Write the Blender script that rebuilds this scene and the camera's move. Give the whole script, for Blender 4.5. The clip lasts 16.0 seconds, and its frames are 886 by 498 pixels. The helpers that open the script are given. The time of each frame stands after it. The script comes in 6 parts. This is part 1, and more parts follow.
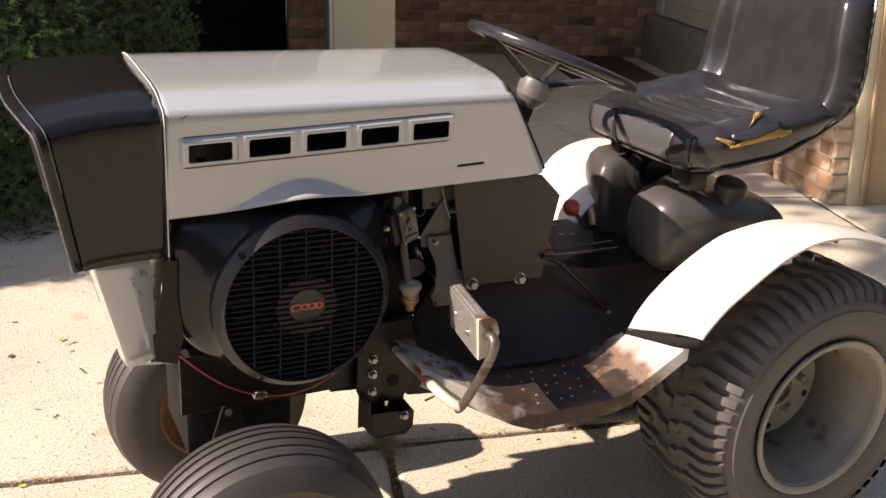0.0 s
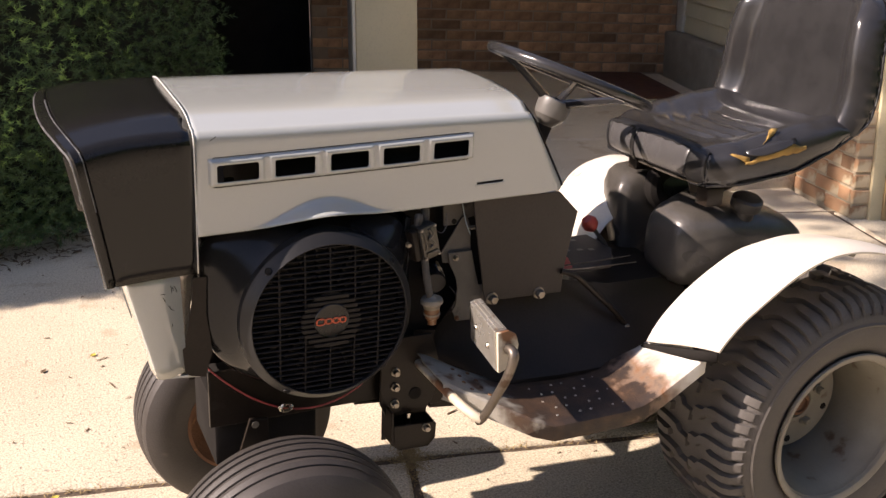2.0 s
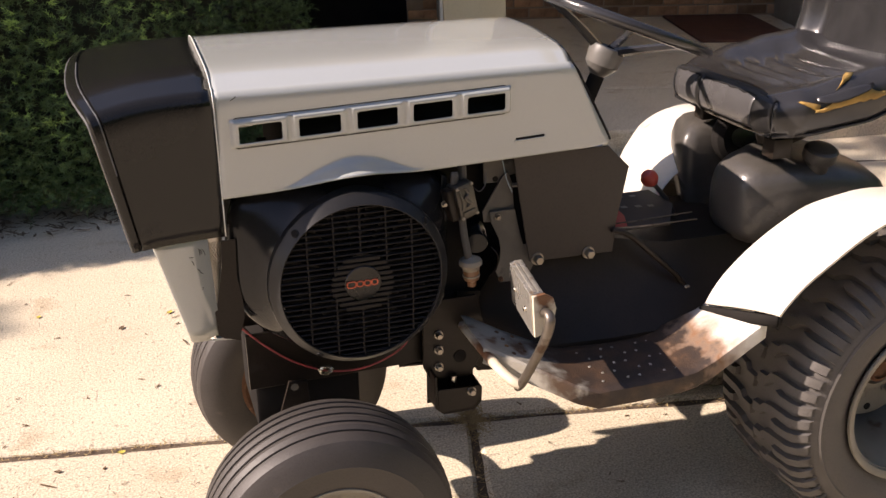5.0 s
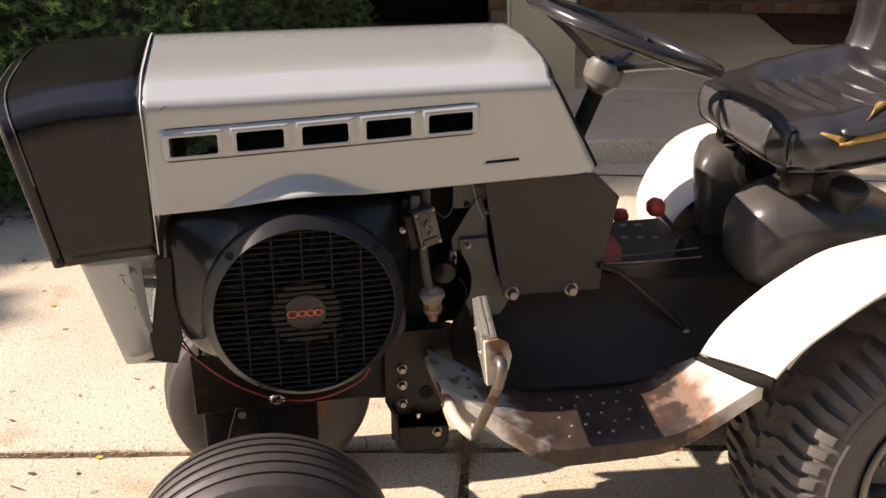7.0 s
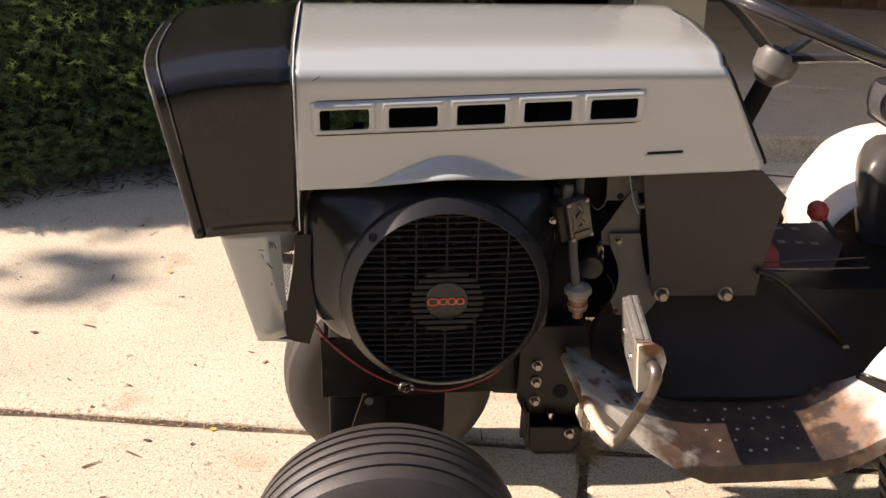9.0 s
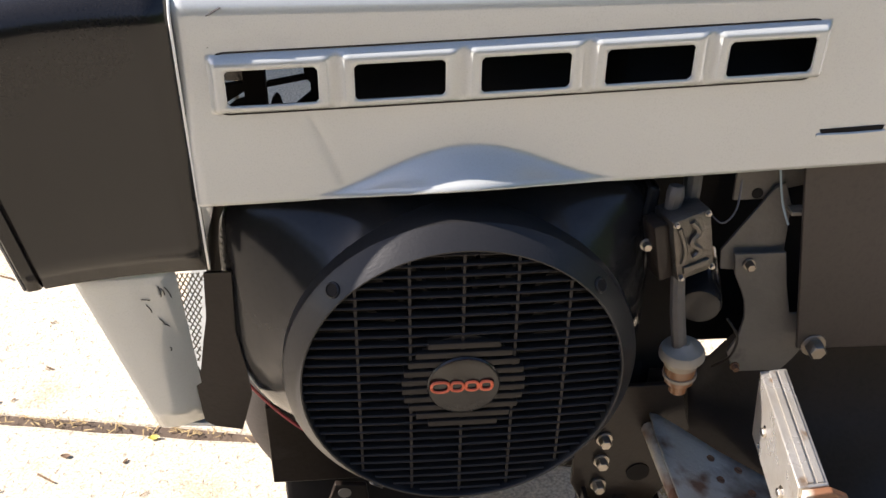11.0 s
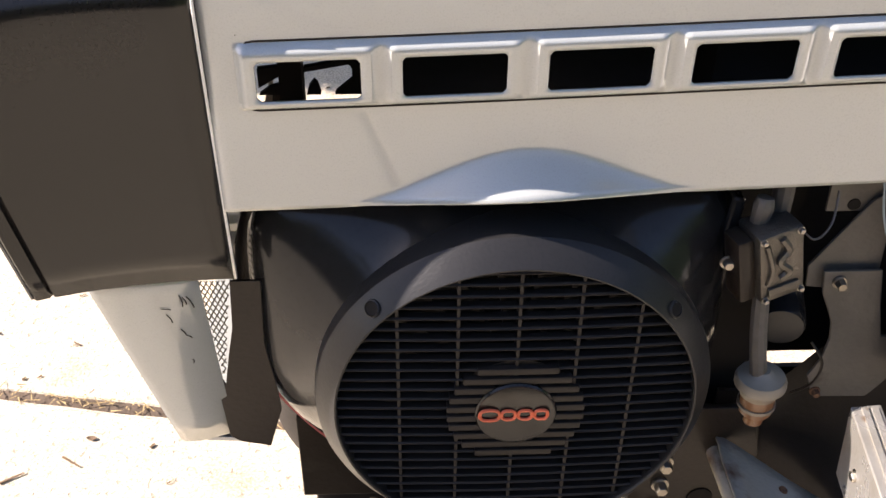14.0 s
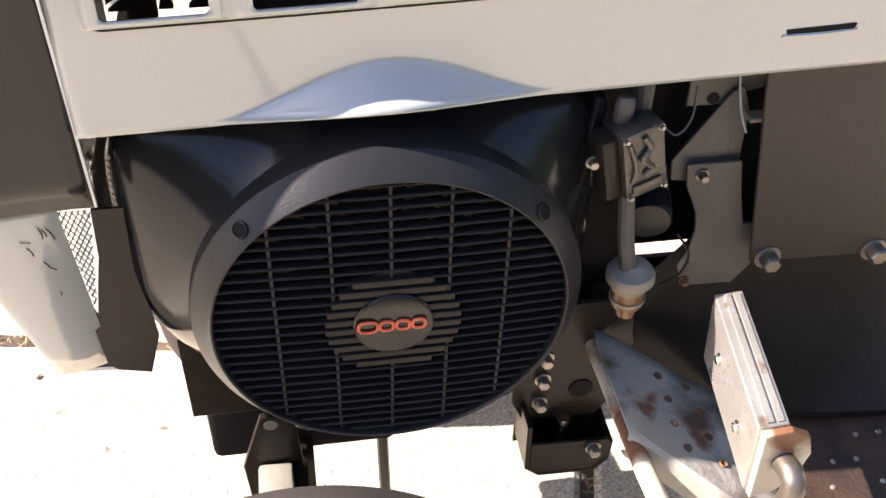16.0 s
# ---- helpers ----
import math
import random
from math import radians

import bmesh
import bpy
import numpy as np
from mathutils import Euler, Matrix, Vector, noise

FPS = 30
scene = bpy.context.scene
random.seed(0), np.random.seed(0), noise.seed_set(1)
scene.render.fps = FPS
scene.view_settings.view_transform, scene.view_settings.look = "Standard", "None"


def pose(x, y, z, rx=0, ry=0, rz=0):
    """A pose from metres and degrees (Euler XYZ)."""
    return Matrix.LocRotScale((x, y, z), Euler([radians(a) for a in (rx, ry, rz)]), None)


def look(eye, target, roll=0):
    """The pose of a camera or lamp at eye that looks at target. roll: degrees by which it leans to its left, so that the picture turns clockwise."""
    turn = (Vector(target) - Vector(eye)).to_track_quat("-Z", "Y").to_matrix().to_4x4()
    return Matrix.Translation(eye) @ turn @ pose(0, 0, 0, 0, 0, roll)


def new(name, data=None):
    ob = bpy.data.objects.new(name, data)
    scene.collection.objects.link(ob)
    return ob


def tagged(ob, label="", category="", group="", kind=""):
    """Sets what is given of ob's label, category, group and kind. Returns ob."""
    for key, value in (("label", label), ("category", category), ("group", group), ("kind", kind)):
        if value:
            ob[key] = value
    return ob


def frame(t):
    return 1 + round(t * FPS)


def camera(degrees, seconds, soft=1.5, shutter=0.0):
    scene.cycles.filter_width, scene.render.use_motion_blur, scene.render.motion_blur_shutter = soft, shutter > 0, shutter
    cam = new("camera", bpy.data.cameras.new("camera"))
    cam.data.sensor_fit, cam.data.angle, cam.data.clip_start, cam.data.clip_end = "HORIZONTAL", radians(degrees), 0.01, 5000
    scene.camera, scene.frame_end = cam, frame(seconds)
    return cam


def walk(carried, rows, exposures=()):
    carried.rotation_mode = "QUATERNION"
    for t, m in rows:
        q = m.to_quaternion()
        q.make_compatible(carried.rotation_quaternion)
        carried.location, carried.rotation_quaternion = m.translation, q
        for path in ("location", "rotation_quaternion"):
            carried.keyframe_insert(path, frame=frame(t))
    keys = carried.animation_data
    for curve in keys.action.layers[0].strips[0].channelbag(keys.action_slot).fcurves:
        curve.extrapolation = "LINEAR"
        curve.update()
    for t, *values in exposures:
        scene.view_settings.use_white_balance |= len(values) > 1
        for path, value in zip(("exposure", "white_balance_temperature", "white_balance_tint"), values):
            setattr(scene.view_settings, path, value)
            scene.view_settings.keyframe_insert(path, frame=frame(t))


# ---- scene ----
cam = camera(48.3, 16.0)
PATH = [
    (0, (-0.45, -1.56, 1.242), (0.398, 0.106, 0.529), 3.4),
    (0.5, (-0.512, -1.58, 1.252), (0.303, 0.122, 0.59), 3.4),
    (1, (-0.513, -1.589, 1.25), (0.268, 0.107, 0.533), 2.5),
    (1.5, (-0.484, -1.594, 1.254), (0.308, 0.113, 0.577), 2.7),
    (2, (-0.463, -1.598, 1.256), (0.345, 0.099, 0.572), 2.6),
    (2.5, (-0.452, -1.604, 1.258), (0.414, 0.055, 0.551), 2.5),
    (3, (-0.429, -1.614, 1.25), (0.585, -0.085, 0.455), 2.8),
    (3.5, (-0.415, -1.622, 1.243), (0.605, -0.11, 0.423), 1.5),
    (4, (-0.382, -1.619, 1.245), (0.499, -0.002, 0.464), 0.2),
    (4.5, (-0.353, -1.613, 1.247), (0.319, 0.097, 0.457), -0.6),
    (4.7, (-0.344, -1.605, 1.248), (0.282, 0.127, 0.469), -0.7),
    (6.8, (-0.064, -1.488, 1.255), (0.332, 0.297, 0.444), 0.7),
    (7, (-0.063, -1.488, 1.255), (0.312, 0.302, 0.447), 0.2),
    (7.5, (-0.07, -1.489, 1.259), (0.237, 0.332, 0.489), -0.0),
    (8, (-0.077, -1.488, 1.261), (0.148, 0.348, 0.5), 0.3),
    (8.5, (-0.089, -1.467, 1.252), (0.119, 0.347, 0.437), 0.7),
    (9, (-0.133, -1.404, 1.229), (0.063, 0.401, 0.39), 1.4),
    (9.2, (-0.147, -1.359, 1.221), (0.052, 0.444, 0.379), 1.3),
    (11.3, (-0.066, -0.763, 1.119), (0.071, 0.859, -0.043), 0.3),
    (11.5, (-0.075, -0.746, 1.113), (0.031, 0.862, -0.071), 0.5),
    (12, (-0.074, -0.735, 1.112), (-0.039, 0.867, -0.084), 0.3),
    (12.5, (-0.072, -0.736, 1.111), (-0.028, 0.864, -0.089), 0.8),
    (13, (-0.072, -0.732, 1.113), (-0.018, 0.875, -0.076), 0.7),
    (13.5, (-0.073, -0.724, 1.114), (-0.014, 0.883, -0.076), 0.6),
    (14, (-0.075, -0.718, 1.116), (0.003, 0.89, -0.069), 0.6),
    (14.5, (-0.072, -0.712, 1.131), (0.058, 0.914, -0.026), 0.7),
    (15, (-0.056, -0.718, 1.149), (0.103, 0.853, -0.079), -2.4),
    (15.5, (-0.057, -0.733, 1.139), (0.163, 0.795, -0.134), 0.7),
    (16, (-0.056, -0.713, 1.12), (0.219, 0.75, -0.215), 2.2),
]
walk(cam, [(t, look(eye, target, roll)) for t, eye, target, roll in PATH],
     exposures=[(0.0, 0.96, 6700, 23), (9.2, 0.94, 6850, 23), (11.3, 1.55, 6100, 17), (13.0, 1.58, 6100, 17), (14.5, 1.74, 6400, 21), (16.0, 2.0, 6250, 21)])

# ---- light ----
SUN_FROM = Vector((-1.35, 0.17, 1.0)).normalized()
world = bpy.data.worlds.new("sky")
scene.world = world
world.use_nodes = True
wn = world.node_tree
sky = wn.nodes.new("ShaderNodeTexSky")
sky.sky_type = "NISHITA"
sky.sun_disc = False
sky.sun_elevation = math.asin(SUN_FROM.z)
sky.sun_rotation = math.atan2(SUN_FROM.x, SUN_FROM.y)
bg = wn.nodes["Background"]
bg.inputs["Strength"].default_value = 0.098
wn.links.new(sky.outputs["Color"], bg.inputs["Color"])
sun_data = bpy.data.lights.new("sun", "SUN")
sun_data.energy = 5.0
sun_data.angle = radians(0.53)
sun_data.color = (1.0, 0.91, 0.78)
sun = new("sun", sun_data)
sun.matrix_world = look(SUN_FROM * 30, (0, 0, 0))


# ---- materials ----
def material(name, base, second=None, rough=0.5, metal=0.0, scale=8.0, fine=120.0, mix=0.5, bump=0.0,
             bump_scale=None, spec=0.5, stain=None, stain_scale=3.0, stain_cut=0.6, rough_var=0.12, coat=0.0, piece=0.0):
    """Two-scale procedural surface: broad mottling, fine grain, optional stains and relief."""
    m = bpy.data.materials.new(name)
    m.use_nodes = True
    t = m.node_tree
    n, l = t.nodes, t.links
    b = n["Principled BSDF"]
    b.inputs["Metallic"].default_value = metal
    b.inputs["Specular IOR Level"].default_value = spec
    b.inputs["Coat Weight"].default_value = coat
    co = n.new("ShaderNodeTexCoord")

    def noise_tex(sc, detail=4.0):
        k = n.new("ShaderNodeTexNoise")
        k.inputs["Scale"].default_value = sc
        k.inputs["Detail"].default_value = detail
        l.new(co.outputs["Object"], k.inputs["Vector"])
        return k.outputs["Fac"]

    def ramp(fac, lo, hi):
        r = n.new("ShaderNodeMapRange")
        r.inputs["From Min"].default_value, r.inputs["From Max"].default_value = lo, hi
        l.new(fac, r.inputs["Value"])
        return r.outputs["Result"]

    def blend(fac, a, c, how="MIX"):
        x = n.new("ShaderNodeMix")
        x.data_type, x.blend_type = "RGBA", how
        l.new(fac, x.inputs["Factor"]) if not isinstance(fac, float) else setattr(x.inputs["Factor"], "default_value", fac)
        for sock, v in ((x.inputs["A"], a), (x.inputs["B"], c)):
            if isinstance(v, tuple):
                sock.default_value = (*v, 1)
            else:
                l.new(v, sock)
        return x.outputs["Result"]

    second = second or tuple(c * 0.75 for c in base)
    broad = noise_tex(scale)
    grain = noise_tex(fine, 3.0)
    col = blend(ramp(broad, 0.5 - mix * 0.4, 0.5 + mix * 0.4), base, second)
    dark = tuple(c * 0.8 for c in base)
    col = blend(ramp(grain, 0.5, 0.75), col, blend(0.5, col, dark))
    if piece:
        oi = n.new("ShaderNodeObjectInfo")
        hs = n.new("ShaderNodeHueSaturation")
        l.new(ramp(oi.outputs["Random"], -1.0 / piece * 0.5 + 0.5, 1.0 / piece * 0.5 + 0.5), hs.inputs["Value"])
        hs.inputs["Saturation"].default_value = 1.0
        mr = n.new("ShaderNodeMapRange")
        mr.inputs["To Min"].default_value, mr.inputs["To Max"].default_value = 1 - piece, 1 + piece
        l.new(oi.outputs["Random"], mr.inputs["Value"])
        l.new(mr.outputs["Result"], hs.inputs["Value"])
        l.new(col, hs.inputs["Color"])
        col = hs.outputs["Color"]
    if stain:
        st = noise_tex(stain_scale, 6.0)
        col = blend(ramp(st, stain_cut, stain_cut + 0.08), col, stain)
    l.new(col, b.inputs["Base Color"])
    rr = n.new("ShaderNodeMapRange")
    rr.inputs["To Min"].default_value, rr.inputs["To Max"].default_value = max(0.02, rough - rough_var), min(1, rough + rough_var)
    l.new(broad, rr.inputs["Value"])
    l.new(rr.outputs["Result"], b.inputs["Roughness"])
    if bump:
        bp = n.new("ShaderNodeBump")
        bp.inputs["Strength"].default_value = bump
        bp.inputs["Distance"].default_value = 0.01
        l.new(noise_tex(bump_scale or fine, 4.0), bp.inputs["Height"])
        l.new(bp.outputs["Normal"], b.inputs["Normal"])
    return m



def concrete_material():
    """Broom-worn drive: broad mottling, sandy grain, small pits and darker stains."""
    m = material("weathered_concrete", (0.64, 0.565, 0.425), (0.52, 0.445, 0.325), 0.92, scale=2.6, fine=60, mix=0.6, stain=(0.47, 0.385, 0.27), stain_scale=7.0, stain_cut=0.60)
    t = m.node_tree
    n, l = t.nodes, t.links
    b = n["Principled BSDF"]
    old = b.inputs["Base Color"].links[0].from_socket
    co = n.new("ShaderNodeTexCoord")
    grain = n.new("ShaderNodeTexNoise")
    grain.inputs["Scale"].default_value, grain.inputs["Detail"].default_value = 210.0, 8.0
    l.new(co.outputs["Object"], grain.inputs["Vector"])
    pits = n.new("ShaderNodeTexNoise")
    pits.inputs["Scale"].default_value, pits.inputs["Detail"].default_value = 95.0, 5.0
    l.new(co.outputs["Object"], pits.inputs["Vector"])
    pr = n.new("ShaderNodeMapRange")
    pr.inputs["From Min"].default_value, pr.inputs["From Max"].default_value = 0.585, 0.67
    l.new(pits.outputs["Fac"], pr.inputs["Value"])
    gr = n.new("ShaderNodeMapRange")
    gr.inputs["From Min"].default_value, gr.inputs["From Max"].default_value = 0.35, 0.7
    gr.inputs["To Min"].default_value, gr.inputs["To Max"].default_value = 0.66, 1.32
    l.new(grain.outputs["Fac"], gr.inputs["Value"])
    mul = n.new("ShaderNodeVectorMath")
    mul.operation = "SCALE"
    l.new(old, mul.inputs[0])
    l.new(gr.outputs["Result"], mul.inputs["Scale"])
    mix = n.new("ShaderNodeMix")
    mix.data_type = "RGBA"
    fac = n.new("ShaderNodeMath")
    fac.operation = "MULTIPLY"
    fac.inputs[1].default_value = 0.85
    l.new(pr.outputs["Result"], fac.inputs[0])
    l.new(fac.outputs[0], mix.inputs["Factor"])
    l.new(mul.outputs[0], mix.inputs["A"])
    mix.inputs["B"].default_value = (0.36, 0.30, 0.23, 1)
    l.new(mix.outputs["Result"], b.inputs["Base Color"])
    add = n.new("ShaderNodeMath")
    add.operation = "SUBTRACT"
    l.new(grain.outputs["Fac"], add.inputs[0])
    l.new(pr.outputs["Result"], add.inputs[1])
    bp = n.new("ShaderNodeBump")
    bp.inputs["Strength"].default_value, bp.inputs["Distance"].default_value = 0.5, 0.003
    l.new(add.outputs[0], bp.inputs["Height"])
    l.new(bp.outputs["Normal"], b.inputs["Normal"])
    return m


M = {}
M["cream"] = material("cream_paint", (0.385, 0.398, 0.376), (0.368, 0.379, 0.355), 0.15, scale=5, fine=900, mix=0.8, bump=0.006, stain=(0.36, 0.32, 0.26), stain_scale=34, stain_cut=0.80, coat=1.0, spec=0.8, rough_var=0.06)
M["cream_rust"] = material("rusty_cream_paint", (0.60, 0.56, 0.46), (0.45, 0.36, 0.24), 0.6, scale=9, fine=200, bump=0.15, stain=(0.16, 0.07, 0.03), stain_scale=11, stain_cut=0.52)
M["fender"] = material("white_fender_paint", (0.68, 0.64, 0.57), (0.61, 0.56, 0.47), 0.40, scale=6, fine=250, bump=0.03, stain=(0.42, 0.25, 0.12), stain_scale=9, stain_cut=0.66)
M["nose"] = material("black_nose_plastic", (0.0085, 0.0078, 0.0073), (0.012, 0.011, 0.0103), 0.17, scale=6, fine=500, spec=0.34, rough_var=0.06, bump=0.03, bump_scale=900)
M["lip"] = material("bright_lip_paint", (0.74, 0.73, 0.68), (0.66, 0.65, 0.60), 0.3, scale=20)
M["edge_wear"] = material("worn_plastic_edge", (0.17, 0.17, 0.165), (0.05, 0.05, 0.048), 0.35, scale=45, fine=300, mix=0.4)
M["gloss"] = material("gloss_black_paint", (0.013, 0.013, 0.0135), (0.018, 0.017, 0.017), 0.13, scale=9, fine=200, bump=0.01, spec=0.25)
M["black"] = material("satin_black_paint", (0.0185, 0.0140, 0.0108), (0.027, 0.020, 0.015), 0.34, scale=10, fine=200, spec=0.18, bump=0.05, stain=(0.045, 0.037, 0.030), stain_scale=9, stain_cut=0.68)
M["panel"] = material("faded_black_panel", (0.034, 0.0272, 0.0225), (0.044, 0.035, 0.029), 0.46, scale=6, fine=260, bump=0.04, spec=0.28)
M["ring"] = material("grey_black_plastic", (0.015, 0.015, 0.0158), (0.020, 0.0195, 0.0195), 0.36, scale=12, fine=400, bump=0.04, spec=0.24)
M["slat"] = material("black_grille_plastic", (0.0135, 0.0115, 0.0105), (0.019, 0.016, 0.0145), 0.5, scale=14, fine=300, spec=0.2)
# near-black puts the shade of gaps and holes into colour; black parts too
M["void"] = material("black_parts_and_shade", (0.022, 0.020, 0.0185), None, 0.9, scale=10, spec=0.05)
M["tyre"] = material("weathered_rubber", (0.080, 0.072, 0.065), (0.110, 0.099, 0.089), 0.70, scale=12, fine=300, bump=0.12, stain=(0.10, 0.09, 0.075), stain_scale=16, stain_cut=0.66)
M["tyre_front"] = material("dark_front_rubber", (0.034, 0.029, 0.026), (0.048, 0.041, 0.037), 0.55, scale=12, fine=300, bump=0.10, stain=(0.07, 0.06, 0.05), stain_scale=16, stain_cut=0.68)
M["rim"] = material("dull_rim_paint", (0.26, 0.24, 0.195), (0.19, 0.17, 0.135), 0.5, scale=9, fine=220, bump=0.08, stain=(0.12, 0.075, 0.045), stain_scale=18, stain_cut=0.64)
M["rust"] = material("rusty_steel", (0.16, 0.075, 0.035), (0.09, 0.045, 0.025), 0.85, scale=16, fine=150, bump=0.3, stain=(0.30, 0.15, 0.06), stain_scale=20, stain_cut=0.58)
M["steel"] = material("bare_steel", (0.33, 0.30, 0.26), (0.24, 0.21, 0.17), 0.36, 0.9, scale=14, fine=200, bump=0.05, stain=(0.15, 0.09, 0.055), stain_scale=22, stain_cut=0.62)
M["worn_rod"] = material("worn_dark_steel", (0.17, 0.145, 0.12), (0.11, 0.09, 0.07), 0.4, 0.7, scale=20, fine=200, bump=0.06, stain=(0.07, 0.045, 0.03), stain_scale=30, stain_cut=0.55)
M["chrome"] = material("worn_chrome", (0.62, 0.60, 0.55), (0.52, 0.48, 0.42), 0.22, 1.0, scale=18, fine=200, stain=(0.30, 0.20, 0.12), stain_scale=30, stain_cut=0.68)
M["pad"] = material("worn_pedal_paint", (0.45, 0.43, 0.39), (0.36, 0.33, 0.28), 0.30, 0.6, scale=30, fine=300, bump=0.06, stain=(0.24, 0.17, 0.11), stain_scale=45, stain_cut=0.66)
M["castalu"] = material("cast_aluminium", (0.135, 0.123, 0.108), (0.085, 0.077, 0.066), 0.42, 0.8, scale=30, fine=400, bump=0.2)
M["vinyl"] = material("black_seat_vinyl", (0.021, 0.0203, 0.021), (0.030, 0.029, 0.0293), 0.17, scale=14, fine=600, bump=0.07, bump_scale=500)
# paler copy of the seat vinyl for its sunlit front face
M["patch"] = material("sunlit_grey_vinyl", (0.075, 0.072, 0.072), (0.055, 0.053, 0.053), 0.3, scale=20, fine=500, bump=0.05)
M["tape"] = material("black_tape", (0.010, 0.010, 0.010), (0.016, 0.015, 0.015), 0.42, scale=20, fine=400, bump=0.05)
M["hubgrey"] = material("dusty_grey_plastic", (0.145, 0.137, 0.125), (0.10, 0.094, 0.085), 0.4, scale=22, fine=200, bump=0.04)
M["foam"] = material("yellow_seat_foam", (0.50, 0.31, 0.075), (0.26, 0.15, 0.04), 0.9, scale=30, fine=300, bump=0.4)
M["tank"] = material("dusty_black_plastic", (0.024, 0.022, 0.020), (0.060, 0.054, 0.048), 0.36, scale=9, fine=200, bump=0.06)
M["red"] = material("red_knob_plastic", (0.55, 0.07, 0.045), (0.46, 0.055, 0.035), 0.4, scale=20)
M["tankdust"] = material("dusty_tank_plastic", (0.090, 0.082, 0.073), (0.035, 0.032, 0.028), 0.32, scale=9, fine=200, bump=0.06)
M["orange"] = material("orange_logo_paint", (0.62, 0.11, 0.04), None, 0.5, scale=20)
M["wire_red"] = material("red_wire", (0.48, 0.07, 0.07), (0.38, 0.08, 0.08), 0.5)
M["hose"] = material("rubber_hose", (0.05, 0.045, 0.04), (0.09, 0.08, 0.07), 0.6, scale=25, bump=0.1)
M["amber"] = material("amber_filter_plastic", (0.20, 0.095, 0.042), (0.15, 0.07, 0.03), 0.3, scale=25)
M["offwhite"] = material("off_white_plastic", (0.25, 0.215, 0.165), (0.19, 0.16, 0.12), 0.45, scale=25)
M["lens"] = material("headlight_glass", (0.30, 0.31, 0.32), (0.26, 0.27, 0.28), 0.12, scale=20, coat=0.5)
M["concrete"] = concrete_material()
M["soil"] = material("dry_soil", (0.12, 0.085, 0.055), (0.07, 0.05, 0.035), 0.95, scale=5, fine=60, bump=0.6, bump_scale=40)
M["brick"] = material("red_brown_brick", (0.40, 0.235, 0.125), (0.25, 0.14, 0.075), 0.85, scale=14, fine=150, mix=0.35, bump=0.5, piece=0.5, stain=(0.12, 0.075, 0.045), stain_scale=8, stain_cut=0.62)
M["brick_tan"] = material("orange_tan_brick", (0.42, 0.225, 0.12), (0.42, 0.29, 0.17), 0.85, scale=9, fine=150, bump=0.6, piece=0.35, stain=(0.56, 0.46, 0.31), stain_scale=9, stain_cut=0.52)
M["mortar"] = material("sandy_mortar", (0.29, 0.22, 0.15), (0.23, 0.175, 0.12), 0.95, scale=15, fine=200, bump=0.4)
M["mortar_pale"] = material("pale_mortar", (0.50, 0.42, 0.30), (0.42, 0.35, 0.25), 0.95, scale=15, fine=200, bump=0.4)
M["trim"] = material("cream_trim_paint", (0.62, 0.55, 0.36), (0.56, 0.49, 0.32), 0.55, scale=3, fine=90, bump=0.05)
M["wood"] = material("tan_door_trim", (0.50, 0.36, 0.19), (0.42, 0.29, 0.15), 0.6, scale=4, fine=90, bump=0.08)
M["jamb"] = material("white_jamb_paint", (0.70, 0.67, 0.58), (0.60, 0.57, 0.48), 0.5, scale=5, fine=120, bump=0.05)
M["stone"] = material("grey_stone_sill", (0.34, 0.31, 0.25), (0.26, 0.235, 0.19), 0.9, scale=9, fine=80, bump=0.4)
# near-black: the garage's indoor shade put into the wall colour
M["dark"] = material("garage_shade_paint", (0.03, 0.025, 0.02), (0.02, 0.017, 0.014), 0.9, scale=3)
M["card"] = material("cardboard", (0.42, 0.27, 0.13), (0.36, 0.23, 0.11), 0.85, scale=5, fine=120)
M["plateg"] = material("grimy_grey_plate", (0.135, 0.12, 0.10), (0.085, 0.075, 0.064), 0.55, scale=14, fine=200, bump=0.12, stain=(0.035, 0.03, 0.025), stain_scale=20, stain_cut=0.6)
M["wire_blue"] = material("pale_blue_wire", (0.25, 0.32, 0.36), None, 0.5)
M["leaf"] = material("yew_needles", (0.062, 0.108, 0.032), (0.085, 0.145, 0.042), 0.5, scale=3, fine=40, mix=0.3)
# near-black: the shade inside the hedge put into its core
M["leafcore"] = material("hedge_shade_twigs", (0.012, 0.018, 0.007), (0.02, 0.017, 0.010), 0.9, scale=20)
# shoot tips paler than their own green, to paint in sunlight
M["leaf_tip"] = material("yew_tips_painted_sun", (0.32, 0.48, 0.12), (0.22, 0.36, 0.08), 0.5, scale=20)
M["leaf_tree"] = material("tree_leaves", (0.07, 0.13, 0.03), (0.05, 0.10, 0.02), 0.5, scale=2)
M["clap"] = material("cream_clapboard_paint", (0.66, 0.60, 0.41), (0.58, 0.53, 0.36), 0.6, scale=4, fine=90, bump=0.05)
M["mat"] = material("red_brown_mat", (0.10, 0.035, 0.02), (0.06, 0.025, 0.015), 0.95, scale=20, fine=300, bump=0.5)
M["blue"] = material("blue_paint", (0.08, 0.13, 0.24), (0.12, 0.17, 0.27), 0.6, scale=30)
M["fluff"] = material("pale_shag", (0.50, 0.45, 0.38), (0.40, 0.35, 0.29), 0.95, scale=14, fine=160, bump=0.4)
# stained floor, its colour darkened for the shade inside the garage
M["garage_floor"] = material("stained_shade_floor", (0.13, 0.10, 0.07), (0.085, 0.065, 0.048), 0.85, scale=3, fine=80, bump=0.1, stain=(0.05, 0.04, 0.03), stain_scale=4, stain_cut=0.58)
